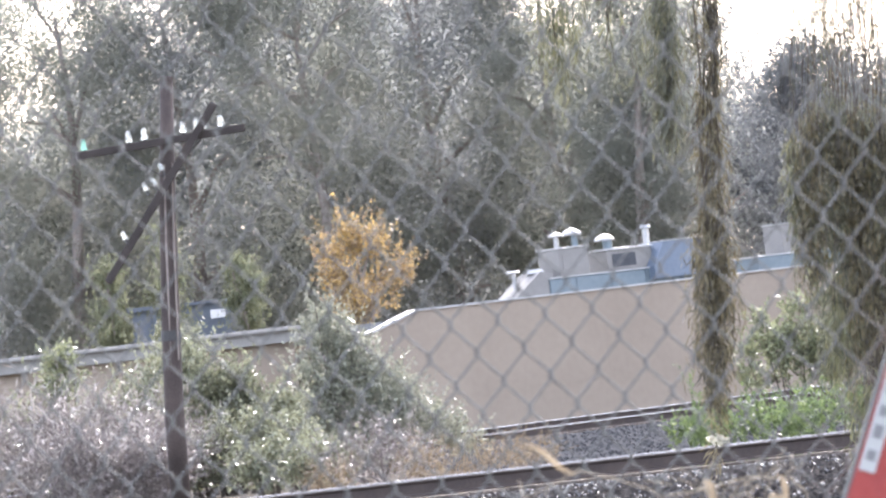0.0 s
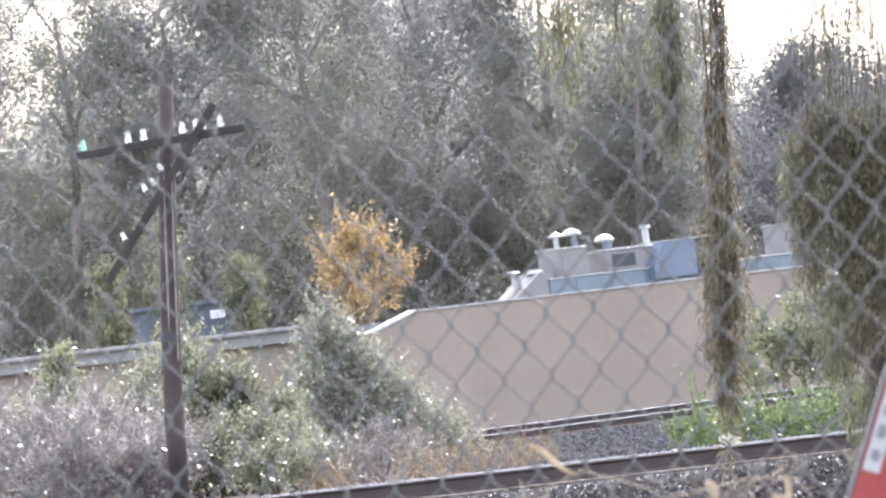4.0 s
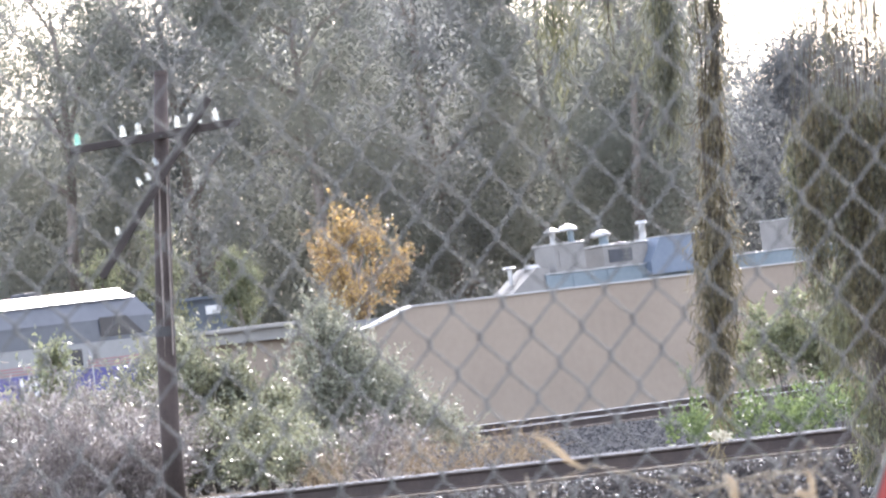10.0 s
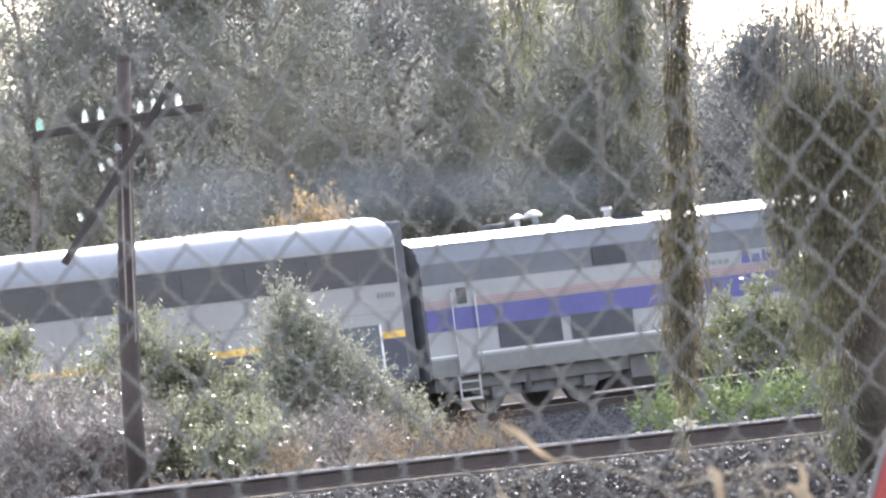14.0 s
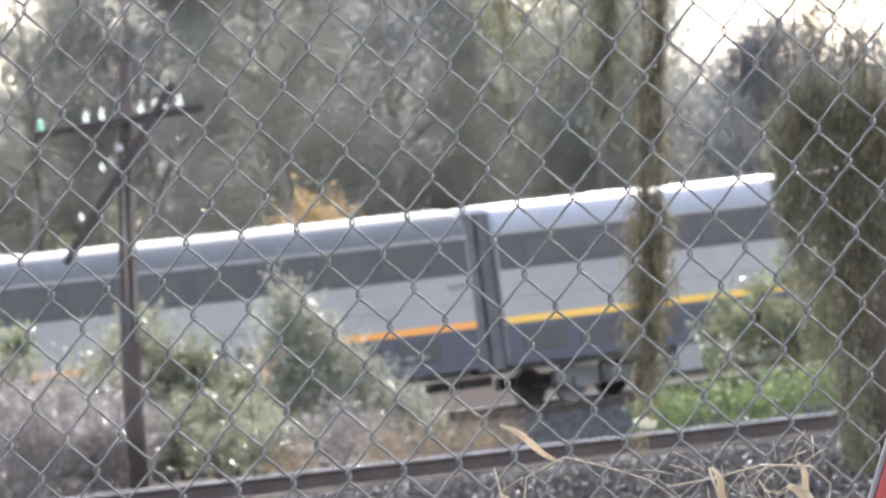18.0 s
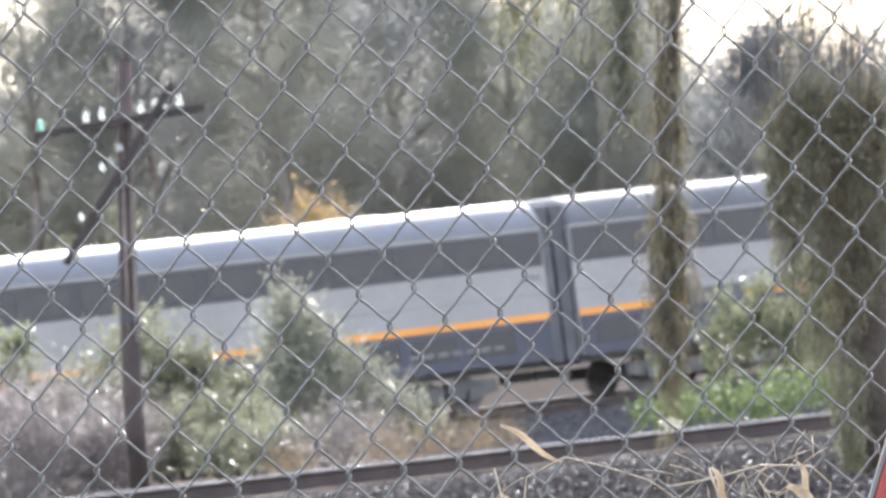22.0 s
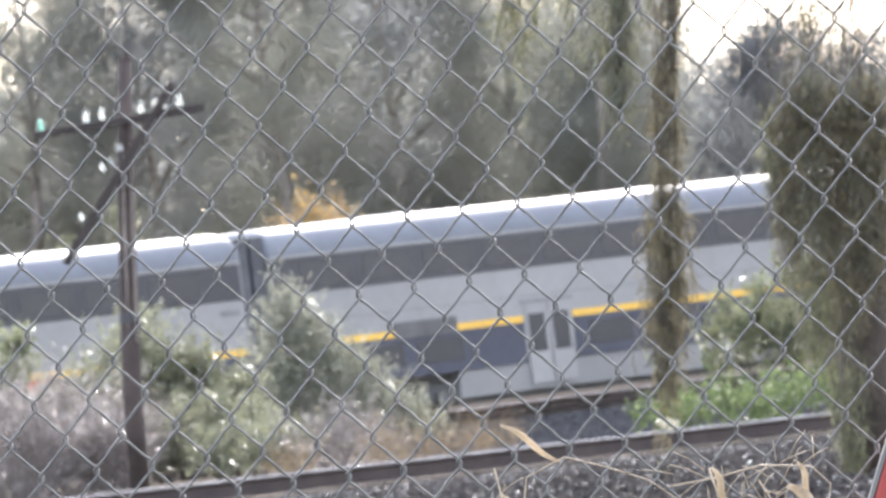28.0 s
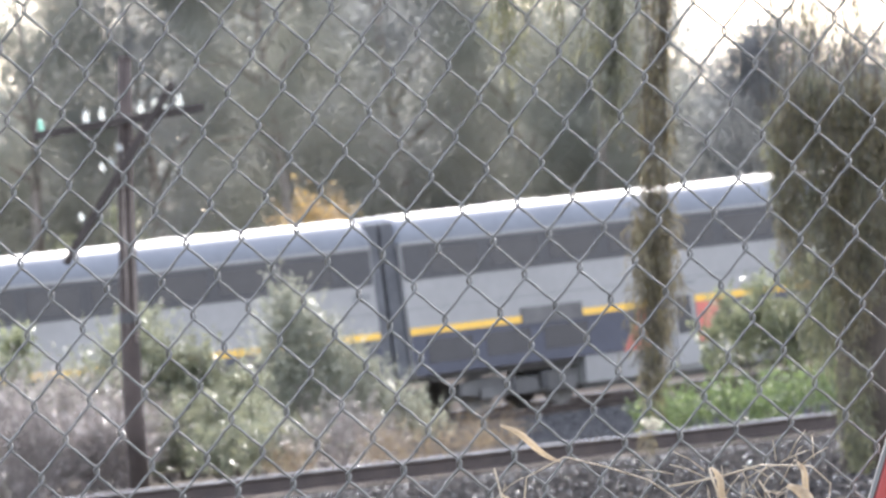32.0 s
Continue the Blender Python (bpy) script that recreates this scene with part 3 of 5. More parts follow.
# ---- the old line pole ----
def pole():
    p = thing("telegraph_pole", "old weathered wooden line pole with a broken hanging crossarm", "utility pole", pose(-5.0, 118, 0.28))
    bm = bmesh.new()
    tube(bm, [(0, 0, 0), (0.05, 0, 1.2), (0.18, 0, 2.8), (0.36, 0, 4.6), (0.58, 0, 6.5)], [0.155, 0.152, 0.142, 0.126, 0.10], 12)
    part("post", bm, "wood", p, "dark split wooden post", True)
    for dx, s in ((0.09, 0), (-0.03, 1)):
        part("split_strip", tube(bmesh.new(), [(0.15 + dx, -0.132, 2.2), (0.30 + dx, -0.128, 4.0), (0.42 + dx, -0.115, 5.2)], [0.012, 0.02, 0.008], 5), "bark", p)
    part("band", tube(bmesh.new(), [(0.155, 0, 2.50), (0.168, 0, 2.66)], 0.156, 14), "iron", p)
    part("top_cap", tube(bmesh.new(), [(0.575, 0, 6.46), (0.582, 0, 6.53)], [0.112, 0.10], 12), "wood", p)

    def arm(name, a, b, label):
        a, b = Vector(a), Vector(b)
        d = (b - a)
        bm = boxed(-d.length / 2, d.length / 2, -0.05, 0.05, -0.06, 0.06, 0.012)
        ob = part(name, bm, "armwood", p, label)
        ob.matrix_local = Matrix.Translation((a + b) / 2) @ d.to_track_quat("X", "Z").to_matrix().to_4x4()
        return ob

    def insulator(x, y, z, mt, tilt=0.0, r=0.043, tall=0.88):
        bm = bmesh.new()
        tube(bm, [(0, 0, h * tall) for h in (0.0, 0.03, 0.06, 0.09, 0.12, 0.16, 0.185, 0.195)], [r * w for w in (1.2, 1.25, 1.0, 0.92, 0.98, 0.85, 0.5, 0.15)], 14)
        ob = part("insulator", bm, mt, p, "glass line insulator", True)
        ob.matrix_local = pose(x, y, z, 0, tilt, 0)
        pin = part("pin", tube(bmesh.new(), [(0, 0, -0.09), (0, 0, 0.01)], 0.018, 6), "iron", ob)
    arm("crossarm", (-0.92, -0.22, 5.48), (1.69, -0.22, 5.60), "level wooden crossarm")
    arm("broken_crossarm", (-0.68, -0.32, 3.50), (1.27, -0.32, 6.02), "broken crossarm hanging slantwise")
    for x, z, mt in ((-0.80, 5.56, "greenins"), (-0.10, 5.60, "glassins"), (0.14, 5.61, "glassins"), (0.74, 5.64, "glassins"), (0.96, 5.65, "glassins"), (1.06, 5.66, "glassins"), (1.33, 5.67, "glassins")):
        insulator(x, -0.2, z, mt)
    for x, z in ((-0.33, 4.13), (0.08, 4.83), (0.22, 4.89), (0.36, 5.1)):
        insulator(x, -0.36, z, "glassins", -20, 0.036, 0.62)
    for a, b in (((0.36, -0.12, 5.0), (-0.2, -0.2, 5.42)), ((0.45, -0.12, 5.0), (1.0, -0.2, 5.5))):
        part("brace", tube(bmesh.new(), [a, b], 0.012, 5), "iron", p)
    part("bolt", tube(bmesh.new(), [(0.47, -0.30, 5.53), (0.47, 0.12, 5.53)], 0.02, 6), "iron", p)
    part("dangling_wire", tube(bmesh.new(), [(-0.2, -0.33, 4.15), (0.1, -0.2, 4.16), (0.3, -0.1, 4.14)], 0.006, 4), "wire", p)


pole()


# ---- plants ----
def tree(name, label, x, y, height, radius, low, seed, leaf_mat, leaves=15000, size=0.32, trunk_r=0.28, bark="bark", limbs=9, boughs=26, sigma=0.5, hang=0.9, upright=False, slim=0.30, crown_label="dense hanging foliage"):
    rng = np.random.default_rng(seed)
    z0 = ground_z(x, y) - 0.05
    t = thing(name, label, "tree", pose(x, y, z0))
    top = height - z0
    lean = rng.uniform(-0.04, 0.04)
    bm = bmesh.new()
    zs = np.linspace(0, top * 0.88, 7)
    path = [(lean * z + 0.18 * math.sin(z * 0.5 + seed), 0.12 * math.sin(z * 0.7 + seed), z) for z in zs]
    tube(bm, path, list(np.linspace(trunk_r, trunk_r * 0.18, 7)), 9)
    part("trunk", bm, bark, t, "", True)
    cs, sp = [], []
    for i in range(limbs):
        k = rng.uniform(0.22, 0.85)
        a = rng.uniform(0, 2 * math.pi)
        h0 = top * k
        p0 = Vector((lean * h0 + 0.18 * math.sin(h0 * 0.5 + seed), 0.12 * math.sin(h0 * 0.7 + seed), h0))
        reach = radius * rng.uniform(0.55, 0.95)
        p2 = p0 + Vector((math.cos(a) * reach, math.sin(a) * reach, rng.uniform(0.6, 2.4)))
        if p2.z > top * 0.97:
            p2.z = top * 0.97
        p1 = (p0 + p2) / 2 + Vector((0, 0, 0.35))
        bm = bmesh.new()
        r = trunk_r * (1 - k) * 0.5 + 0.03
        tube(bm, [p0, p1, p2], [r, r * 0.7, r * 0.25], 6)
        part("limb", bm, bark, t)
        cs += [tuple(p2), tuple(p1)]
        sp += [sigma * 1.1, sigma * 0.8]
    mid, half = (low + top) / 2, (top - low) / 2
    heaps = []
    while len(heaps) < boughs:
        h = rng.uniform(-1.0, 1.0)
        a = rng.uniform(0, 2 * math.pi)
        rr = radius * math.sqrt(max(1 - abs(h) ** 3.2, 0.05)) * rng.uniform(0.15, 1.0) ** 0.5
        big = radius * rng.uniform(0.22, 0.40)
        z = min(max(mid + h * half, low + big * 0.5), top - big * 0.9)
        heaps.append((math.cos(a) * rr + lean * z, math.sin(a) * rr * 0.8, z, big))
        for j in range(10):
            v = rng.normal(0, 1, 3)
            v *= big * rng.uniform(0.5, 1.0) / np.linalg.norm(v)
            cs.append((heaps[-1][0] + v[0], heaps[-1][1] + v[1], z + v[2] * 0.85 + 0.15 * big))
            sp.append(sigma * rng.uniform(0.45, 0.95))
    # looser foliage that fills the crown between the boughs
    for i in range(boughs * 5):
        h, a = rng.uniform(-1.0, 1.0), rng.uniform(0, 2 * math.pi)
        rr = radius * math.sqrt(max(1 - abs(h) ** 3.2, 0.05)) * rng.uniform(0.25, 1.0) ** 0.5
        cs.append((math.cos(a) * rr + lean * (mid + h * half), math.sin(a) * rr * 0.8, mid + h * half * 0.95))
        sp.append(sigma * rng.uniform(0.8, 1.4))
    if upright:
        me = sprig_cloud("crown", heaps, leaves // 22, leaves, size, 0.45, rng, 2.2, 1.1)
    else:
        me = leaf_cloud("crown", cs, np.array(sp), leaves, size, slim, rng, hang, (lean * mid, 0.0, mid))
    link("crown", me, leaf_mat, t, crown_label)
    return t


def grove():
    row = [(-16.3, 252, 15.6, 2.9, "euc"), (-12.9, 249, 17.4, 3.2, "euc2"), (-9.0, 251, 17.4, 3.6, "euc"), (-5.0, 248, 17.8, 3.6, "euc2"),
           (-0.8, 252, 17.6, 3.6, "euc"), (3.2, 250, 16.0, 3.1, "euc2"), (6.9, 249, 13.4, 2.7, "euc"), (5.3, 245, 14.4, 2.3, "euc2"), (10.95, 252, 11.7, 2.3, "euc_dim"), (14.6, 250, 10.9, 2.3, "euc_dim"), (18.4, 252, 10.8, 2.5, "euc_dim")]
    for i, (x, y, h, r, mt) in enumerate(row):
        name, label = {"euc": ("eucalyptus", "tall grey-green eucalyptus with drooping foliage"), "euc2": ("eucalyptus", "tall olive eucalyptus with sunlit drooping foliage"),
                       "euc_dim": ("dim_eucalyptus", "lower eucalyptus with a rounded crown, its leaves coloured darker for shade")}[mt]
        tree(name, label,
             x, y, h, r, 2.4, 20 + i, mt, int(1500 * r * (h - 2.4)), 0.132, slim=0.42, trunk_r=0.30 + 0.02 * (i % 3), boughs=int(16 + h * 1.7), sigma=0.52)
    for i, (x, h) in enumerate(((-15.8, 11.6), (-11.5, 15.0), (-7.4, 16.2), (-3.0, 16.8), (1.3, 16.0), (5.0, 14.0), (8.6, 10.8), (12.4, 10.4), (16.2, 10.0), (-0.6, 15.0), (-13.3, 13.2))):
        tree("background_tree", "dark dense tree behind the eucalyptus row", x, 268, h, 3.3, 0.8, 50 + i, "euc_dim" if x > 8 else "euc", 37000, 0.26, trunk_r=0.2, limbs=5, boughs=40, sigma=0.8)
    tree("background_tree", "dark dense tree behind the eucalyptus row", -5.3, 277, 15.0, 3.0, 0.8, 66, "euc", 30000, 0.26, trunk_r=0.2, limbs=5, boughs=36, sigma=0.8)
    for i, (x, y, h, r) in enumerate(((-8.95, 222, 7.4, 0.42), (-10.9, 221, 6.6, 0.5), (-6.75, 223, 6.4, 0.45))):
        tree("young_eucalyptus", "thin young eucalyptus before the shed", x, y, h, r, 2.6, 81 + i, "youngleaf", 4200, 0.15, trunk_r=0.06, limbs=6, boughs=11, sigma=0.24, hang=1.6)
    tree("autumn_tree", "small tree with yellow and orange autumn leaves", -3.05, 214, 6.15, 1.25, 2.6, 71, "autumn", 9000, 0.13, 0.11, limbs=12, boughs=20, upright=True, crown_label="upright sprays of yellow and orange leaves")


grove()


def shrub(name, label, category, x, y, heaps, leaf_mat, leaves, size, aspect, seed, stems=8, twig="darkbark", base_spread=0.5, rise=1.0, reach=0.55, per=14, droop=0.0):
    """A shrub: stems that fan out from the base into heaps (x, y, z, radius), from which leafy sprigs grow."""
    rng = np.random.default_rng(seed)
    z0 = ground_z(x, y) - 0.04
    t = thing(name, label, category, pose(x, y, z0))
    lift = ditch(x, y)
    heaps = [(hx, hy, hz + lift, hr) for hx, hy, hz, hr in heaps]
    for i in range(stems):
        l = heaps[i % len(heaps)]
        bx = l[0] * base_spread
        end = Vector((l[0], l[1], l[2])) + Vector(rng.normal(0, l[3] * 0.5, 3))
        end.z = max(end.z, 0.15)
        bm = bmesh.new()
        tube(bm, [(bx, l[1] * 0.5, 0), (Vector((bx, l[1] * 0.5, 0)) + end) / 2 + Vector((0.06 * (i % 3 - 1), 0, 0.08)), end], [0.03, 0.02, 0.006], 5)
        part("stem", bm, twig, t)
    me = sprig_cloud("foliage", heaps, max(leaves // per, 6), leaves, size, aspect, rng, rise, reach, droop)
    link("foliage", me, leaf_mat, t)
    return t


def lobes(seed, n, x0, x1, low, top):
    """Small lobes heaped over a strip; top(u): the height along it, u from 0 to 1."""
    rng = np.random.default_rng(seed)
    out = []
    for i in range(n):
        u = (i + rng.uniform(0.1, 0.9)) / n
        z = low + (top(u) - low) * rng.uniform(0.0, 1.0) ** 0.8
        out.append((x0 + (x1 - x0) * u, rng.uniform(-0.4, 0.4), z, rng.uniform(0.16, 0.36)))
    return out


def reeds(brush, heaps, count, seed):
    """Long dry cane leaves that stick out of the brush and catch the sun."""
    rng = np.random.default_rng(seed)
    top = [h for h in heaps if h[2] > 0.5] or heaps
    me = sprig_cloud("cane_leaves", top, count // 3, count, 0.22, 0.09, rng, 0.8, 0.6)
    link("cane_leaves", me, "reed", brush, "long pale cane leaves glinting in the sun")


def shrubs():
    # cone-shaped grey-green shrub
    shrub("grey_shrub", "pointed grey-green shrub glinting in backlight", "shrub", -2.5, 135,
          [(-0.42, 0, 3.15, 0.12), (-0.46, 0, 2.9, 0.16), (-0.58, 0, 2.6, 0.16), (-0.2, 0, 2.65, 0.22), (-0.4, 0, 2.3, 0.34), (0.0, 0, 2.15, 0.34), (-0.55, 0, 1.8, 0.36), (0.0, 0, 1.65, 0.52), (0.45, 0, 1.55, 0.36), (-0.5, 0, 1.15, 0.5), (0.3, 0, 1.05, 0.55), (0.85, -0.1, 1.15, 0.34),
           (-0.3, 0, 0.6, 0.7), (1.1, -0.2, 0.75, 0.4), (1.5, -0.2, 0.5, 0.34), (1.8, -0.2, 0.3, 0.28), (0.5, 0, 0.5, 0.7)], "shrub", 30000, 0.085, 0.36, 101, 14, rise=0.9, reach=0.62, per=18)
    # leafy bushes round the pole, with pointed tops
    shrub("green_bush", "leafy green bush beside the old pole", "shrub", -4.15, 130,
          lobes(32, 34, -1.1, 0.75, 0.2, lambda u: 1.85 - 0.35 * u + 0.5 * math.sin(u * 14 + 0.6)), "bush", 17000, 0.098, 0.42, 102, 18, base_spread=0.8, rise=1.5, reach=0.8, per=18)
    shrub("green_bush", "tall thin green bush behind the old pole", "shrub", -5.3, 131,
          [(-0.25, 0, 2.75, 0.12), (0.2, 0, 2.65, 0.14), (-0.2, 0, 2.2, 0.26), (0.2, 0, 2.0, 0.3), (0.0, 0, 1.5, 0.45), (-0.2, 0, 0.9, 0.5), (0.3, 0, 0.7, 0.5)], "bush", 7000, 0.095, 0.42, 106, 10, rise=1.6, reach=0.8, per=18)
    shrub("green_bush", "low olive bush at the trackside", "shrub", -4.0, 124,
          lobes(31, 28, -1.15, 0.8, 0.12, lambda u: 1.05 - 0.2 * u + 0.22 * math.sin(u * 19 + 1)), "bush", 11000, 0.09, 0.42, 103, 16, base_spread=0.8, rise=1.3, reach=0.6, per=16)
    shrub("green_bush", "bush behind the pole", "shrub", -6.1, 134,
          [(0.3, 0, 2.1, 0.3), (0.0, 0, 1.7, 0.45), (-0.6, 0, 1.2, 0.5), (0.6, 0, 1.2, 0.5), (0, 0, 0.6, 0.7)], "bush", 6500, 0.10, 0.4, 104, 8, rise=1.4, reach=0.7)
    shrub("green_bush", "dark green bush at the field edge", "shrub", -7.7, 136,
          [(0.1, 0, 2.5, 0.26), (0.0, 0, 2.0, 0.42), (-0.5, 0, 1.2, 0.6), (0.5, 0, 1.1, 0.5), (0, 0, 0.5, 0.7)], "leafgreen", 8000, 0.11, 0.42, 105, 8, rise=1.2, reach=0.6)
    # brown brush
    for i, (x, y, k) in enumerate(((-7.2, 123, 1.12), (-6.3, 122, 1.08), (-5.5, 123.5, 0.9), (-8.2, 124, 1.2), (-6.7, 120.5, 0.8), (-5.6, 121, 0.62))):
        heaps = [(0, 0, 1.3 * k, 0.42 * k), (-0.4, 0, 0.95 * k, 0.5 * k), (0.4, 0, 0.85 * k, 0.55 * k), (0, 0, 0.45 * k, 0.7 * k)]
        b = shrub("dry_brush", "tangled grey-brown leafless brush with glinting cane leaves", "brush", x, y, heaps, "brush", 6400, 0.13, 0.12, 110 + i, 14, twig="brush", rise=0.7, reach=0.5, per=8)
        reeds(b, heaps, int(520 * k), 170 + i)
    shrub("dry_brush", "brown dead brush below the shrub", "brush", -1.75, 112, [(0, 0, 0.35, 0.45), (-0.5, 0, 0.3, 0.4), (0.5, 0, 0.25, 0.35)], "brush", 3600, 0.11, 0.12, 120, 8, twig="brush", rise=0.9, per=8)
    for i, (x, y, k) in enumerate(((-3.5, 116, 0.85), (-2.75, 113, 0.7))):
        shrub("green_bush", "low leafy bush close to the rails", "shrub", x, y,
              [(-0.35, 0, 0.35 * k, 0.34 * k), (0.1, 0, 0.6 * k, 0.3 * k), (0.45, 0, 0.35 * k, 0.34 * k), (0, 0, 0.2, 0.4 * k)], "bush", 3200, 0.085, 0.42, 180 + i, 8, rise=1.3, reach=0.55, per=14)
    # right-hand side
    shrub("green_bush", "dark green bush by the building wall", "shrub", 6.6, 166,
          [(-0.5, 0, 1.5, 0.4), (-0.2, 0, 1.0, 0.6), (0.6, 0, 1.3, 0.6), (0.5, 0, 0.7, 0.6), (-1.0, 0, 0.7, 0.4), (1.5, 0, 1.2, 0.7), (0.0, 0, 2.05, 0.24), (-0.75, 0, 1.9, 0.2), (0.7, 0, 2.25, 0.3), (1.3, 0, 2.2, 0.35), (-1.2, 0, 1.35, 0.25)], "leafgreen", 9500, 0.135, 0.42, 121, 12, rise=1.0, reach=0.6, per=16)
    for i, (x, y, h) in enumerate(((2.75, 101, 0.34), (3.3, 100, 0.40), (3.9, 102, 0.52), (4.5, 101, 0.55), (3.6, 97, 0.3), (5.1, 102, 0.55), (2.5, 103, 0.30), (4.1, 98.5, 0.42), (3.1, 102, 0.45), (4.8, 99, 0.5))):
        shrub("green_weed", "fresh bright green trackside weed", "weed", x, y, [(0, 0, h * 0.4, 0.2), (0.15, 0, h * 0.8, 0.13), (-0.18, 0, h * 0.6, 0.14)], "weed", 420, 0.085, 0.42, 130 + i, 5, twig="weed", rise=1.6, reach=0.6, per=12)
    shrub("green_weed", "tall thin green weed stalk", "weed", 2.55, 100, [(0, 0, 0.85, 0.06), (0.03, 0, 0.55, 0.09), (0, 0, 0.25, 0.12)], "weed", 260, 0.07, 0.4, 141, 3, twig="weed", rise=1.5, per=10)
    for i, (x, y, h) in enumerate(((-1.1, 104, 0.42), (-0.55, 102, 0.40), (0.0, 104, 0.36), (-2.4, 106, 0.34), (0.4, 107, 0.3))):
        shrub("dry_grass", "tuft of brown dry grass", "grass", x, y, [(0, 0, h * 0.35, 0.2), (0.2, 0, h * 0.3, 0.18), (-0.2, 0, h * 0.3, 0.18)], "drygrass", 640, 0.13, 0.07, 150 + i, 5, twig="drygrass", rise=2.0, reach=0.5, per=5)


shrubs()


# ---- the willow whose branches hang before the view ----
HANGING = []
# the wind leans all the branches by this many degrees
WIND = 6.4
LEAN_OVER = math.tan(radians(WIND))


def hanging(tree_ob, base, x, y, at_z, top, bottom, width, leaves, seed, leaf_mat="willow", bunch=None, stems=3, sway=1.0, size=0.10, leafy=3.9, slim=0.085):
    """A hanging branch, pivoted at its upper end, that passes x at the height at_z; bunch: (height, width) rows where it is fuller."""
    rng = np.random.default_rng(seed)
    bm = bmesh.new()
    cs, sp = [], []
    for s in range(stems):
        ox = rng.normal(0, width * 0.45)
        end = bottom if s == 0 else bottom + (top - bottom) * rng.uniform(0.0, 0.35)
        n = 30
        pts = []
        drift = 0.0
        for i in range(n + 1):
            k = i / n
            z = top + (end - top) * k
            drift = 0.8 * drift + rng.normal(0, 0.014)
            pts.append((ox * min(k * 2.5, 1) + 0.03 * math.sin(4 * k + 1.7 * s + seed) + drift, rng.normal(0, 0.02) + ox * 0.6 * k, z - top))
        tube(bm, pts, [(0.012 if seed < 6 else 0.004) * (1 - 0.7 * i / n) for i in range(n + 1)], 5)
        for a, b in zip(pts[1:], pts[2:]):
            for c in (Vector(b), (Vector(a) + Vector(b)) / 2):
                if c.z + top < leafy:
                    cs.append(tuple(c))
                    sp.append(width * 0.28)
    for h, w in (bunch or ()):
        for _ in range(26 if seed == 1 else 7):
            cs.append((rng.normal(0, w * 0.42), rng.normal(0, w * 0.4), h - top + rng.normal(0, 0.07)))
            sp.append(w * 0.27)
    b = part("hanging_branch", bm, "darkbark", tree_ob, "hanging willow branch", True)
    at = Vector((x + LEAN_OVER * (top - at_z), y, top)) - Vector(base)
    b.matrix_local = Matrix.Translation(at)
    # thin twiglets, each with a string of leaves that hang
    c, w = np.array(cs), np.array(sp)
    m = 6
    strings = max(leaves // m, 4)
    idx = rng.integers(0, len(c), strings)
    start = c[idx] + rng.normal(0, 1, (strings, 3)) * w[idx][:, None]
    fall = np.array([0, 0, -1.0]) + rng.normal(0, 0.16, (strings, 3))
    k = np.linspace(0, 1, m)[None, :, None]
    pos = (start[:, None] + fall[:, None] * k * rng.uniform(0.10, 0.26, (strings, 1, 1))).reshape(-1, 3)
    d = rng.normal(0, 0.42, (len(pos), 3)) + np.array([0, 0, -1.0])
    d /= np.linalg.norm(d, axis=1)[:, None]
    me = leaf_mesh("foliage", pos, d, size * rng.uniform(0.6, 1.35, (len(pos), 1)), slim, rng)
    link("foliage", me, leaf_mat, b, "narrow drooping leaves")
    HANGING.append((b, at, sway, seed))
    return b


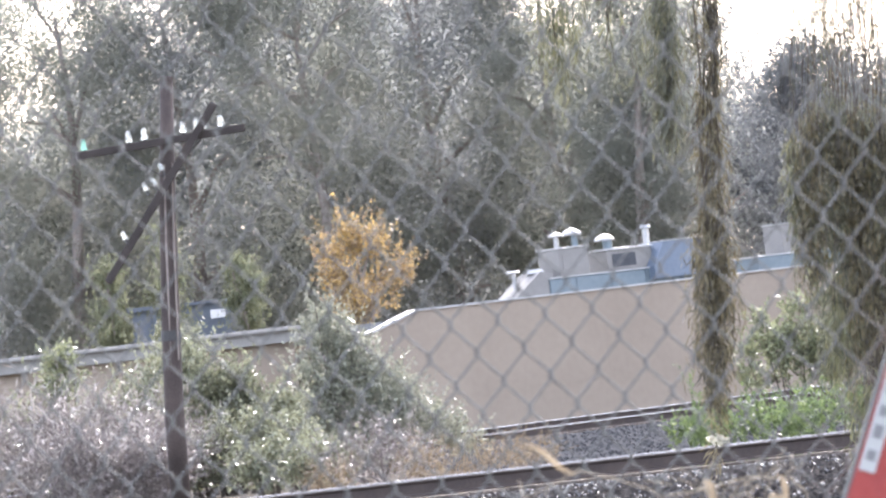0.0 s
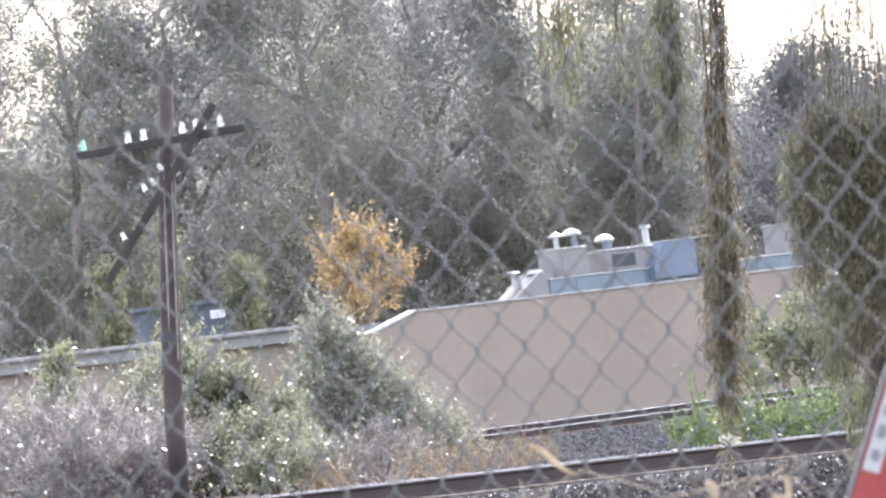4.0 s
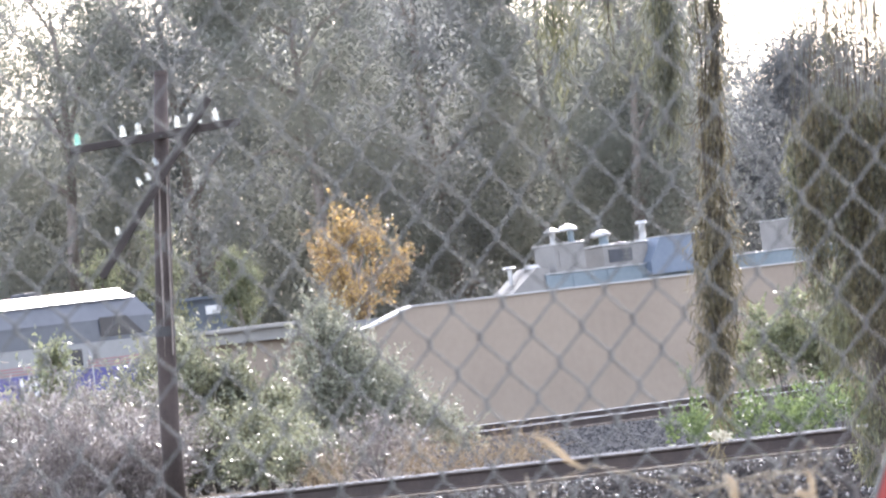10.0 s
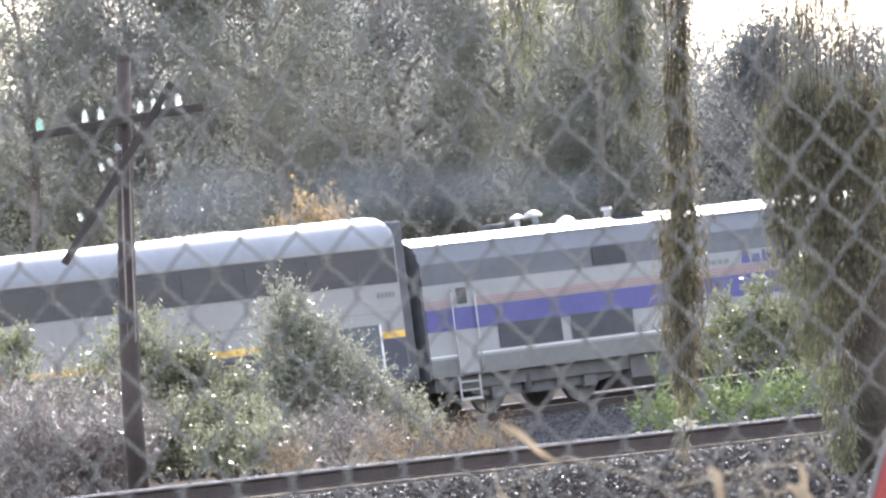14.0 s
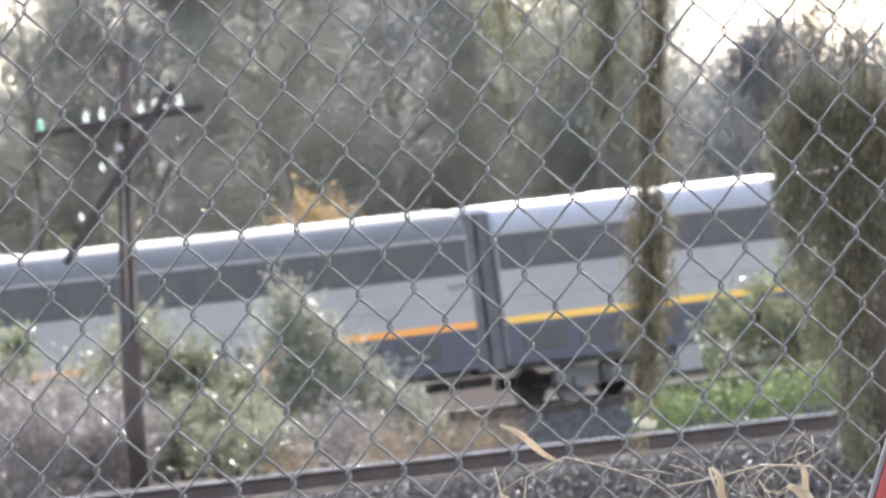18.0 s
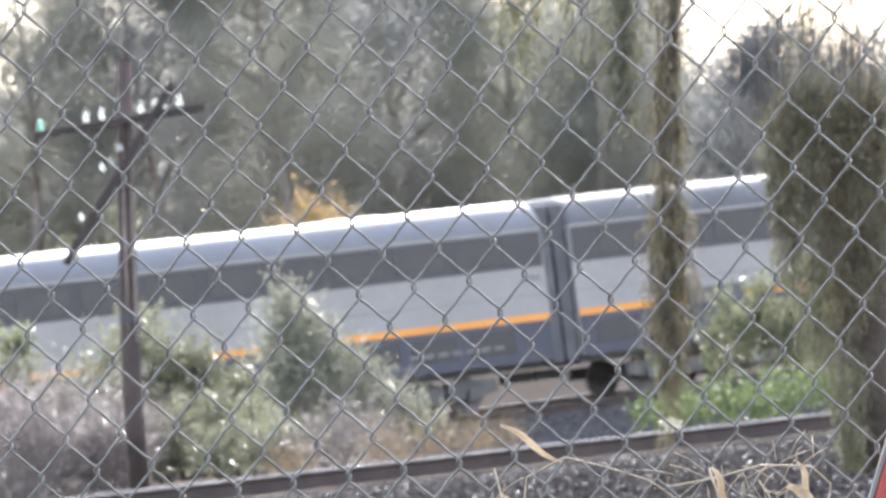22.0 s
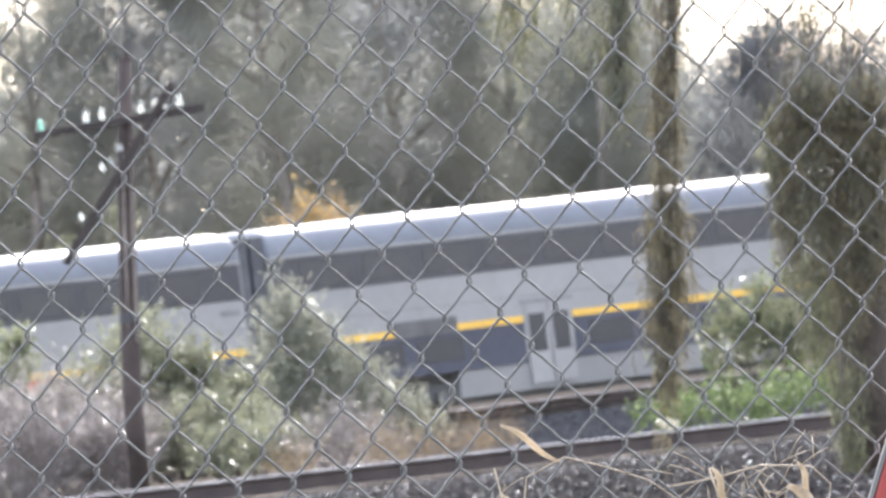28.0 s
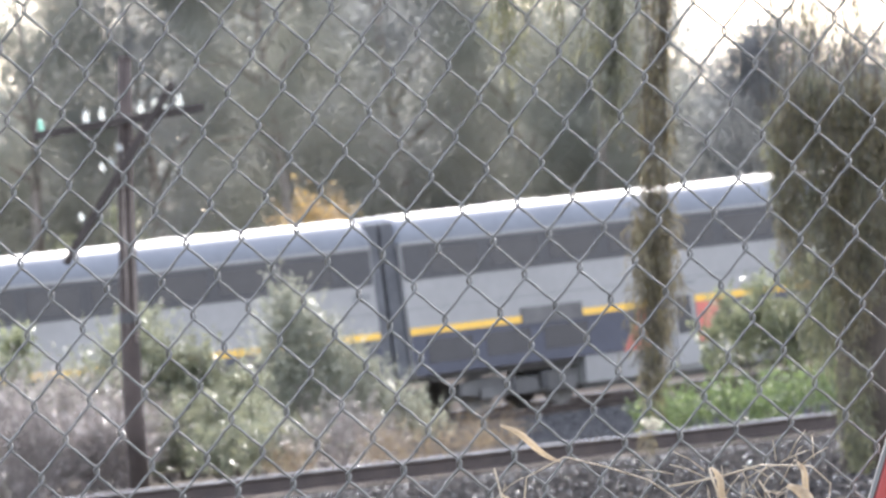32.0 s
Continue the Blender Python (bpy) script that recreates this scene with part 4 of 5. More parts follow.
def willow():
    base = Vector((2.61, 50.5, ground_z(2.61, 50.5) - 0.05))
    t = thing("willow_tree", "willow with long hanging branches of narrow leaves", "tree", Matrix.Translation(base))
    bm = bmesh.new()
    tube(bm, [(0, 0, 0), (0.03, 0, 0.8), (0.17, 0, 1.6), (0.72, 0, 2.5), (1.02, 0, 3.6), (1.04, 0, 4.5), (1.09, 0, 6.0)], [0.23, 0.20, 0.18, 0.16, 0.14, 0.12, 0.09], 10)
    part("trunk", bm, "darkbark", t, "dark leaning trunk", True)
    for a in ([(0.93, 0, 4.0), (0.1, -0.2, 5.9), (-0.2, -0.4, 6.62), (-1.6, -0.4, 6.55)], [(0.95, 0, 4.4), (0.4, -0.2, 5.6), (-0.5, -0.4, 6.1)], [(1.0, 0, 5.0), (1.7, 0.1, 6.3), (2.4, 0.2, 6.4)]):
        part("limb", tube(bmesh.new(), a, [0.08, 0.06, 0.045, 0.03][:len(a)], 7), "darkbark", t, "", True)
    # the long single branch
    long_one = hanging(t, base, 1.475, 50.0, 2.034, 6.6, 0.69, 0.075, 6200, 1, "willowdry", [(2.14, 0.0792), (2.08, 0.122), (2.02, 0.144), (1.95, 0.158), (1.88, 0.162), (1.8, 0.162), (1.72, 0.158), (1.64, 0.151), (1.56, 0.144), (1.46, 0.137), (1.36, 0.122), (1.24, 0.0936), (1.1, 0.0576), (2.4, 0.085), (2.75, 0.095), (3.1, 0.11), (3.45, 0.14)], 8)
    # the pale blossom at its tip
    rng = np.random.default_rng(77)
    me = sprig_cloud("blossom", [(0.0, 0.0, 0.0, 0.035), (0.0, 0.0, -0.05, 0.03)], 18, 100, 0.04, 0.5, rng, 0.4, 0.06)
    me.transform(Matrix.Translation((0.0, -0.05, 0.69 - 6.6)))
    link("blossom", me, "blossom", long_one, "pale blossom at the branch tip")
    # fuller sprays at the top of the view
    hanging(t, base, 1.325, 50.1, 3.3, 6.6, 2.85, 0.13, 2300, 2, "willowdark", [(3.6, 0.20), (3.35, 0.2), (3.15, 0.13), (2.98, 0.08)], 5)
    hanging(t, base, 1.22, 50.2, 3.4, 6.6, 3.1, 0.10, 620, 3, "willow", [(3.7, 0.16), (3.4, 0.1)], 4)
    hanging(t, base, 0.68, 50.3, 3.5, 6.5, 3.20, 0.20, 900, 4, "willow", [(3.75, 0.28), (3.5, 0.16)], 5)
    hanging(t, base, 1.05, 50.3, 3.5, 6.6, 3.3, 0.05, 120, 5, "willow", None, 3)
    # the big drooping mass
    k = 6
    # inner strands take the darker leaves, so the shaded core is put in colour
    for x, lo, w, n, top in ((2.1, 2.25, 0.03, 40, 2.62), (2.16, 2.1, 0.035, 70, 2.7), (2.22, 2.0, 0.08, 420, 2.60), (2.29, 1.7, 0.12, 760, 2.72), (2.35, 1.45, 0.15, 900, 2.80), (2.44, 1.15, 0.15, 900, 2.75), (2.53, 1.0, 0.14, 800, 2.65),
                             (2.42, 0.33, 0.09, 480, 1.0), (2.58, 1.12, 0.14, 900, 2.65), (2.64, 1.3, 0.14, 850, 2.65), (2.71, 1.6, 0.14, 700, 2.7), (2.78, 1.6, 0.14, 700, 2.7), (2.86, 1.5, 0.15, 800, 2.7)):
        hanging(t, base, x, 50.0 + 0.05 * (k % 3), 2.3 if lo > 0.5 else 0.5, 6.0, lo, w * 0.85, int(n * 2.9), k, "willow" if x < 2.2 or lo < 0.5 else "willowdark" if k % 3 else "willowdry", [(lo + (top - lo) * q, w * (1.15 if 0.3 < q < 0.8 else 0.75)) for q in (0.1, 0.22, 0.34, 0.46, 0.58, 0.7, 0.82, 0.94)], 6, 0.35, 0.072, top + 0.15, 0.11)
        k += 1
    # the light green tuft low on its near side
    hanging(t, base, 2.33, 49.9, 1.5, 6.0, 1.15, 0.06, 500, k, "willow", [(1.55, 0.12), (1.42, 0.13), (1.3, 0.1)], 2, 0.35, leafy=1.6)
    k += 1
    for x, lo, n in ((2.28, 2.45, 130), (2.36, 2.5, 150), (2.43, 2.4, 170), (2.50, 2.4, 190), (2.57, 2.4, 190), (2.64, 2.4, 190), (2.72, 2.4, 190), (2.80, 2.4, 190), (2.46, 2.4, 150)):
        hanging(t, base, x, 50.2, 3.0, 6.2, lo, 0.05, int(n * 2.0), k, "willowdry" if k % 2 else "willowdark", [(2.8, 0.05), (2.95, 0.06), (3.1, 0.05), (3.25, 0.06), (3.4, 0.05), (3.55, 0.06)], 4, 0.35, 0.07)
        k += 1
    return t


willow()


# ---- chain-link fence ----
PITCH_X, PITCH_Z, FENCE_Y = 0.06255, 0.08095, 8.77
KNOT = (-0.2856, 1.3523)
LEAN, FALL = 0.0281, 0.00147


def fence():
    x_mid = KNOT[0] + 5 * PITCH_X
    z0 = KNOT[1] - 15 * PITCH_Z
    f = thing("chain_link_fence", "galvanised chain-link fence with diamond mesh", "fence", pose(x_mid, FENCE_Y, 0))
    half = PITCH_X / 2
    d, e, n = 0.0030, 0.0022, 24

    def zigzag(first):
        bm = bmesh.new()
        pts = []
        for i in range(2 * n):
            right = (i + first) % 2
            xa, xb = (0.0 - e, half + e) if not right else (half + e, 0.0 - e)
            za, zb = i * PITCH_Z / 2, (i + 1) * PITCH_Z / 2
            depth = d if right else -d
            for q, u, bow in ((0.0, 0.0, 0), (0.075, 0.012, 0), (0.14, 0.085, 0), (0.35, 0.325, 0.0008), (0.65, 0.675, -0.0008), (0.86, 0.915, 0), (0.925, 0.988, 0)):
                pts.append((xa + (xb - xa) * u + bow * (1 if not right else -1), 0.0 if q == 0 else depth, za + (zb - za) * q))
        pts = [(x + z * LEAN, y, z) for x, y, z in pts]
        tube(bm, pts, 0.0015, 6, False)
        return bm
    meshes = []
    for first in (0, 1):
        w = part("wire", zigzag(first), "wire", f, "bent galvanised wire", True)
        meshes.append(w.data)
        w.location = (0, 0, 0)
        if first:
            bpy.data.objects.remove(w)
        else:
            first_wire = w
    for k in range(-50, 50):
        me = meshes[k % 2]
        ob = first_wire if k == 0 else link("wire", me, None, f)
        xk = k * half - 5 * PITCH_X
        zshift = -FALL * (xk + 5 * PITCH_X)
        # the lean is kept so that the knot stands at its place
        ob.location = (xk - (KNOT[1] - z0) * LEAN, 0, z0 + zshift)
    for x in (-1.62, 1.60):
        part("fence_post", tube(bmesh.new(), [(x, 0.03, 0.0), (x, 0.03, 2.15)], 0.03, 12), "wire", f, "galvanised fence post", True)
    part("top_rail", tube(bmesh.new(), [(-1.62, 0.02, 2.10), (1.60, 0.02, 2.10)], 0.021, 10), "wire", f, "galvanised top rail", True)


fence()


def red_board():
    b = thing("red_board", "red board with a pale marked strip leaning on the fence", "board", pose(0.028, 8.72, 0.02) @ pose(0, 0, 0, 0, 23.9, 0))
    part("board", boxed(-0.008, 0.11, -0.012, 0.012, 0.0, 1.75, 0.004), "signred", b)
    part("edge_trim", boxed(-0.0125, -0.008, -0.0125, 0.0125, 0.0, 1.75), "locolow", b, "pale worn edge")
    s = part("sticker", boxed(-0.004, 0.018, -0.0155, -0.0122, 1.09, 1.32), "cap", b, "pale strip with dark bars")
    for i in range(7):
        z = 1.105 + i * 0.03
        part("bar", boxed(0.001, 0.013, -0.0175, -0.0157, z, z + 0.014 + 0.004 * (i % 2)), "roofgrey", s)


red_board()


def dry_weeds():
    w = thing("dry_weed", "dead pale weed stalks tangled in the fence", "weed", pose(0.2, 8.66, 0.0))
    rng = random.Random(5)

    def stalk(pts, r=0.0012, label=""):
        return part("stalk", tube(bmesh.new(), [(x - 0.2, y, z) for x, y, z in pts], [0.75 * r * (1 - 0.4 * i / len(pts)) for i in range(len(pts))], 6), "straw", w, label, True)
    stalk([(0.05, 0, 0.0), (0.045, 0.01, 0.6), (0.04, 0, 0.95), (0.026, 0, 1.059)], 0.002)
    stalk([(0.04, 0, 0.95), (0.06, 0, 1.045), (0.105, -0.01, 1.062), (0.15, 0, 1.045), (0.194, 0.01, 1.025), (0.235, 0, 0.99), (0.25, 0, 0.8), (0.24, 0, 0.0)], 0.0013)
    stalk([(0.30, 0, 0.0), (0.29, 0, 0.7), (0.275, 0, 0.97), (0.262, 0, 1.03)], 0.0024)
    stalk([(0.215, 0, 1.015), (0.27, 0, 1.018), (0.32, 0, 1.026), (0.375, 0, 1.018), (0.394, 0, 0.996), (0.388, 0, 0.97), (0.37, 0, 0.6), (0.37, 0, 0.0)], 0.0013)
    stalk([(0.345, 0, 0.0), (0.34, 0, 0.8), (0.33, 0, 0.98), (0.315, 0, 1.01)], 0.0016)
    for _ in range(60):
        x = rng.choice((0.03, 0.06, 0.24, 0.27, 0.29, 0.31, 0.34, 0.36)) + rng.uniform(-0.02, 0.02)
        z = rng.uniform(0.94, 1.03)
        a = rng.uniform(-1.3, 1.3)
        l = rng.uniform(0.015, 0.045)
        stalk([(x, 0, z), (x + math.sin(a) * l * 0.5, rng.uniform(-0.01, 0.01), z + math.cos(a) * l * 0.5), (x + math.sin(a) * l, rng.uniform(-0.01, 0.01), z + math.cos(a) * l * 0.8)], 0.0008)

    def leaf(a, b, width, label, bend=0.006):
        a, b = Vector(a) - Vector((0.2, 0, 0)), Vector(b) - Vector((0.2, 0, 0))
        d = b - a
        side = Vector((-d.z, 0, d.x)).normalized()
        bm = bmesh.new()
        n = 8
        rows = []
        for i in range(n + 1):
            k = i / n
            wd = width * math.sin(math.pi * min(k * 0.9 + 0.06, 1)) ** 0.8
            c = a + d * k + Vector((0, -bend * math.sin(math.pi * k), 0)) + side * 0.003 * math.sin(6 * k)
            rows.append([bm.verts.new(c + side * wd * s + Vector((0, 0.35 * wd * abs(s), 0))) for s in (-0.5, 0, 0.5)])
        for r0, r1 in zip(rows, rows[1:]):
            for j in range(2):
                bm.faces.new((r0[j], r0[j + 1], r1[j + 1], r1[j]))
        bmesh.ops.solidify(bm, geom=bm.faces[:], thickness=0.0006)
        part("dry_leaf", bm, "straw", w, label, True)
    leaf((0.038, -0.02, 1.106), (0.100, -0.02, 1.058), 0.0075, "curled straw-coloured leaf")
    leaf((0.03, 0, 1.03), (0.075, 0, 0.965), 0.007, "withered leaf")
    leaf((0.345, -0.02, 1.0), (0.385, -0.02, 0.965), 0.014, "curled yellow leaf", 0.012)
    leaf((0.265, 0, 1.03), (0.28, 0, 0.985), 0.009, "withered leaf")
    leaf((0.36, 0, 1.025), (0.372, 0, 0.98), 0.008, "withered leaf")


dry_weeds()


# ---- the train (x forward, the shown side towards -y, z from the rail head) ----
CAR_STEP = 25.95
WHEELS = []


def bogie(car, x, axle, radius, dirty="under"):
    b = part("bogie", slab(bmesh.new(), [(x - axle - .75, 0.5), (x - axle - .3, 0.42), (x - .6, 0.36), (x + .6, 0.36), (x + axle + .3, 0.42), (x + axle + .75, 0.5), (x + axle + .7, 0.78), (x + .9, 0.86), (x + .5, 0.74), (x - .5, 0.74), (x - .9, 0.86), (x - axle - .7, 0.78)], -1.16, -1.0), dirty, car, "dusty cast bogie frame")
    part("side_frame", slab(bmesh.new(), [(x - axle - .75, 0.5), (x + axle + .75, 0.5), (x + axle + .7, 0.78), (x - axle - .7, 0.78)], 1.0, 1.16), dirty, b)
    part("bolster", boxed(x - 0.35, x + 0.35, -1.0, 1.0, 0.45, 0.75), dirty, b)
    for s in (-1, 1):
        part("axle_box", boxed(x + s * axle - 0.2, x + s * axle + 0.2, -1.26, -1.165, 0.33, 0.62, 0.03), dirty, b)
        part("spring", tube(bmesh.new(), [(x + s * 0.5, -1.2, 0.42), (x + s * 0.5, -1.2, 0.82)], 0.13, 10), "iron", b)
        bm = bmesh.new()
        for y in (-0.78, 0.78):
            wheel_mesh(bm, 0, y, 0, radius, 0.14)
            for k in range(5):
                a = 2 * math.pi * k / 5
                box(bm, math.cos(a) * radius * .6 - .06, math.cos(a) * radius * .6 + .06, y + math.copysign(0.06, y) * 1.0, y + math.copysign(0.10, y), math.sin(a) * radius * .6 - .06, math.sin(a) * radius * .6 + .06)
        tube(bm, [(0, -1.1, 0), (0, 1.1, 0)], 0.08, 8)
        w = part("wheelset", bm, "wheel", car, "steel wheelset")
        w.location = (x + s * axle, 0, radius)
        WHEELS.append((w, (x + s * axle, 0, radius), radius))


def panel(name, car, x0, x1, z0, z1, mt, proud=0.01, label="", y=-1.525):
    return part(name, boxed(x0, x1, y - proud, y - 0.001, z0, z1), mt, car, label)


def passenger_car(label, stripe, red_front, red_rear, baggage=False, roof_paint="carroof"):
    c = thing("passenger_car", label, "train car", None, "cars of the train")
    L = 12.55
    body = [(-1.5, 1.05), (1.5, 1.05), (1.52, 1.4), (1.52, 4.18), (-1.52, 4.18), (-1.52, 1.4)]
    part("body", sweep(bmesh.new(), body, -L, L), "silver", c, "brushed silver car body")
    part("skirt", sweep(bmesh.new(), [(-1.45, 0.42), (1.45, 0.42), (1.5, 1.045), (-1.5, 1.045)], -7.4, 7.4), "silver", c, "silver lower skirt")
    arc = [(1.53 * math.copysign(abs(math.cos(a)) ** 0.36, math.cos(a)), 4.184 + 0.72 * max(math.sin(a), 0.0) ** 0.9) for a in np.linspace(0, math.pi, 21)]
    roof = bmesh.new()
    rings = []
    for x, k in ((-L, 0.86), (-L + 0.10, 0.95), (-L + 0.3, 1.0), (0, 1.0), (L - 0.3, 1.0), (L - 0.10, 0.95), (L, 0.86)):
        rings.append([roof.verts.new((x, y, 4.184 + (z - 4.184) * k)) for y, z in arc])
    for r0, r1 in zip(rings, rings[1:]):
        for j in range(len(arc) - 1):
            roof.faces.new((r0[j], r1[j], r1[j + 1], r0[j + 1]))
    roof.faces.new(rings[0][::-1])
    roof.faces.new(rings[-1])
    bmesh.ops.recalc_face_normals(roof, faces=roof.faces)
    part("roof", roof, roof_paint, c, "rounded aluminium roof", True)
    part("cant_rail", boxed(-L, L, -1.545, -1.53, 4.14, 4.20), "silver", c)
    # upper windows
    part("window_band", boxed(-L + 0.05, L - 0.05, -1.535, -1.523, 3.30, 4.12), "band", c, "black upper window band")
    for i in range(13):
        x = -11.7 + i * 1.8
        panel("upper_window", c, x, x + 1.45, 3.44, 4.0, "pane", 0.018)
    # lower livery
    doors = ((-1.5, False),) if baggage else ((5.35, red_front), (-4.6, red_rear))
    edges = [-L + 0.02]
    for x, _ in sorted(doors):
        edges += [x - 0.75, x + 0.75]
    edges.append(L - 0.02)
    for x0, x1 in zip(edges[::2], edges[1::2]):
        panel("stripe", c, x0, x1, 2.02, 2.18, stripe, 0.010)
        panel("lower_band", c, x0, x1, 1.06, 2.015, "navy", 0.008, "navy-blue lower band")
        n = int((x1 - x0 - 0.6) / 1.75)
        for i in range(n):
            x = x0 + 0.45 + i * 1.75
            panel("lower_window", c, x, x + 1.35, 1.32, 1.88, "pane", 0.018)
    panel("side_seam", c, -L + .03, L - .03, 2.62, 2.64, "roofgrey", 0.006)
    for x, red in doors:
        for s in ((0,) if baggage else (-1, 1)):
            d = panel("door", c, x + s * 0.36 - 0.33, x + s * 0.36 + 0.33, 0.55, 2.45, "silver", 0.03, "silver sliding door leaf", -1.51)
            part("door_window", boxed(x + s * 0.36 - 0.24, x + s * 0.36 + 0.24, -1.545, -1.541, 1.30, 2.2), "pane", d)
        panel("door_hood", c, x - 0.8, x + 0.8, 2.47, 2.53, "roofgrey", 0.03)
        if red:
            for s in (-1, 1):
                bm = slab(bmesh.new(), [(x + s * 0.76, 1.06), (x + s * 1.62, 1.06), (x + s * 0.95, 2.015), (x + s * 0.76, 2.015)] if s < 0 else [(x + 0.76, 1.06), (x + 0.95, 1.06), (x + 1.62, 2.015), (x + 0.76, 2.015)], -1.546, -1.534)
                part("red_panel", bm, "redtri", c, "red slanted panel beside the door")
    # pale lettering, far too small to read
    for i in range(7):
        x = (6.9 if baggage else 8.2) + i * 0.42
        panel("marking_bar", c, x, x + 0.30, 1.44, 1.54, "locolow", 0.022)
    for i in range(5):
        panel("number_bar", c, 11.86 + i * 0.11, 11.93 + i * 0.11, 2.97, 3.10, "roofgrey", 0.012)
    if baggage:
        d = panel("baggage_door", c, 10.40, 11.76, 1.33, 2.36, "locogrey", 0.045, "wide grey baggage door with a pale frame")
        for a in ((10.34, 10.40, 1.27, 2.36), (11.76, 11.82, 1.27, 2.36), (10.40, 11.76, 1.27, 1.33)):
            part("door_frame", boxed(a[0], a[1], -1.58, -1.526, a[2], a[3]), "white", d)
    else:
        part("vent_box", boxed(-9.2, -7.35, -1.56, -1.527, 1.96, 2.36, 0.01), "under", c, "dark grey equipment cover")
    part("skirt_shadow_gap", boxed(-7.3, 7.3, -1.2, 1.2, 0.28, 0.415), "under", c)
    for x in (-9.0, 9.0):
        bogie(c, x, 1.25, 0.46)
    part("underframe", boxed(-L + 0.1, L - 0.1, -1.2, 1.2, 0.9, 1.045), "under", c)
    for s in (-1, 1):
        part("end_diaphragm", boxed(*(sorted((s * L, s * (L + 0.38)))), -1.38, 1.38, 0.95, 4.72, 0.05), "rubber", c, "black rubber gangway bellows")
        # the end wall takes the same dark colour as the bellows
        part("end_cap", boxed(*(sorted((s * (L - 0.02), s * (L + 0.03)))), -1.42, 1.42, 1.1, 4.1), "rubber", c, "dark car end")
        part("coupler", boxed(*(sorted((s * (L - 0.5), s * (L + 0.4)))), -0.12, 0.12, 0.62, 0.85), "iron", c)
        part("end_ladder", boxed(*(sorted((s * (L + 0.03), s * (L + 0.06)))), -1.2, -0.95, 1.1, 4.0), "iron", c)
    for i in range(3):
        part("roof_unit", boxed(-9 + i * 8, -7.4 + i * 8, -0.5, 0.5, 4.86, 4.93, 0.02), "carroof", c)
    return c


def locomotive():
    c = thing("locomotive", "grey and silver diesel locomotive with a violet-blue stripe", "locomotive")
    F, R = 10.05, -10.4

    def nose(z):
        """How far forward the front reaches at a height."""
        return float(np.interp(z, (0.95, 1.6, 2.05, 2.45, 2.75, 3.12, 4.26), (F - 0.12, F - 0.12, F - 0.15, F - 0.23, F - 0.38, F - 0.62, F - 1.35)))

    def ribbon(name, z0, z1, mt, x0=R, proud=0.012, label="", cut=0.0):
        return part(name, slab(bmesh.new(), [(x0, z0), (nose(z0) - cut, z0), (nose(z1) - cut, z1), (x0, z1)], -1.53 - proud, -1.522), mt, c, label)
    shell = bmesh.new()
    slab(shell, [(R, 0.95), (nose(0.95), 0.95), (nose(1.6), 1.6), (nose(2.05), 2.05), (nose(2.45), 2.45), (nose(2.75), 2.75), (nose(3.12), 3.12), (R, 3.12)], -1.525, 1.525)
    part("body", shell, "locosilver", c, "light grey locomotive side")
    hood = bmesh.new()
    sec = [(-1.52, 3.124), (-1.52, 3.62), (-1.30, 4.06), (-0.85, 4.26), (0.85, 4.26), (1.30, 4.06), (1.52, 3.62), (1.52, 3.124)]
    a = [hood.verts.new((R, y, z)) for y, z in sec]
    b = [hood.verts.new((nose(z), y * (1 - max(z - 3.2, 0) * 0.05), z)) for y, z in sec]
    k = len(sec)
    for i in range(k):
        hood.faces.new((a[i], b[i], b[(i + 1) % k], a[(i + 1) % k]))
    hood.faces.new(a[::-1])
    hood.faces.new(b)
    bmesh.ops.recalc_face_normals(hood, faces=hood.faces)
    part("hood", hood, "locogrey", c, "dark grey upper hood")
    for x in (-7.4, 1.2, 6.2):
        part("roof_fitting", boxed(x, x + 0.5, -0.6, -0.1, 4.287, 4.42, 0.03), "darkunit", c)
    def roof_piece(x0, x1, drop):
        sec = [(-1.325, 4.065), (-0.86, 4.30), (0.86, 4.30), (1.325, 4.065), (0.85, 4.262 - drop), (-0.85, 4.262 - drop)]
        part("roof", sweep(bmesh.new(), [(y, z - (drop if z > 4.2 else 0)) for y, z in sec], x0, x1), "brightroof", c, "sunlit pale roof")
    roof_piece(R + 0.05, -3.95, 0.04)
    roof_piece(-3.0, nose(4.26) - 0.05, 0.0)
    part("roof_recess", boxed(-3.948, -3.002, -0.95, 0.95, 4.262, 4.29), "darkunit", c, "dark recess in the roof")
    part("windscreen", slab(bmesh.new(), [(nose(2.75) + 0.02, 2.75), (nose(3.75) + 0.02, 3.75), (nose(3.75) - .03, 3.75), (nose(2.75) - .03, 2.75)], -1.25, 1.25), "pane", c, "sloped dark windscreen")
    part("cab_window", slab(bmesh.new(), [(7.55, 3.22), (8.75, 3.22), (8.3, 3.66), (7.55, 3.66)], -1.535, -1.522), "pane", c, "dark cab side window")
    for x0, x1 in ((-5.2, -4.2), (1.1, 4.2)):
        g = part("side_grille", boxed(x0, x1, -1.535, -1.52, 3.16, 3.60), "darkunit", c, "dark radiator grille")
        for i in range(5):
            part("slat", boxed(x0, x1, -1.548, -1.537, 3.19 + i * 0.08, 3.23 + i * 0.08), "darkunit", g)
    ribbon("pinstripe", 2.715, 2.731, "pin")
    ribbon("pinstripe", 2.645, 2.661, "pin")
    ribbon("pinstripe", 2.575, 2.591, "pin")
    part("blue_stripe", slab(bmesh.new(), [(R, 2.02), (nose(2.02), 2.02), (nose(2.45), 2.45), (nose(2.54), 2.54), (R, 2.54)], -1.542, -1.522), "violet", c, "wide violet-blue stripe")
    ribbon("pinstripe", 1.42, 1.45, "white")
    ribbon("lower_body", 0.96, 1.36, "locolow", R, 0.006, "dusty grey lower body")
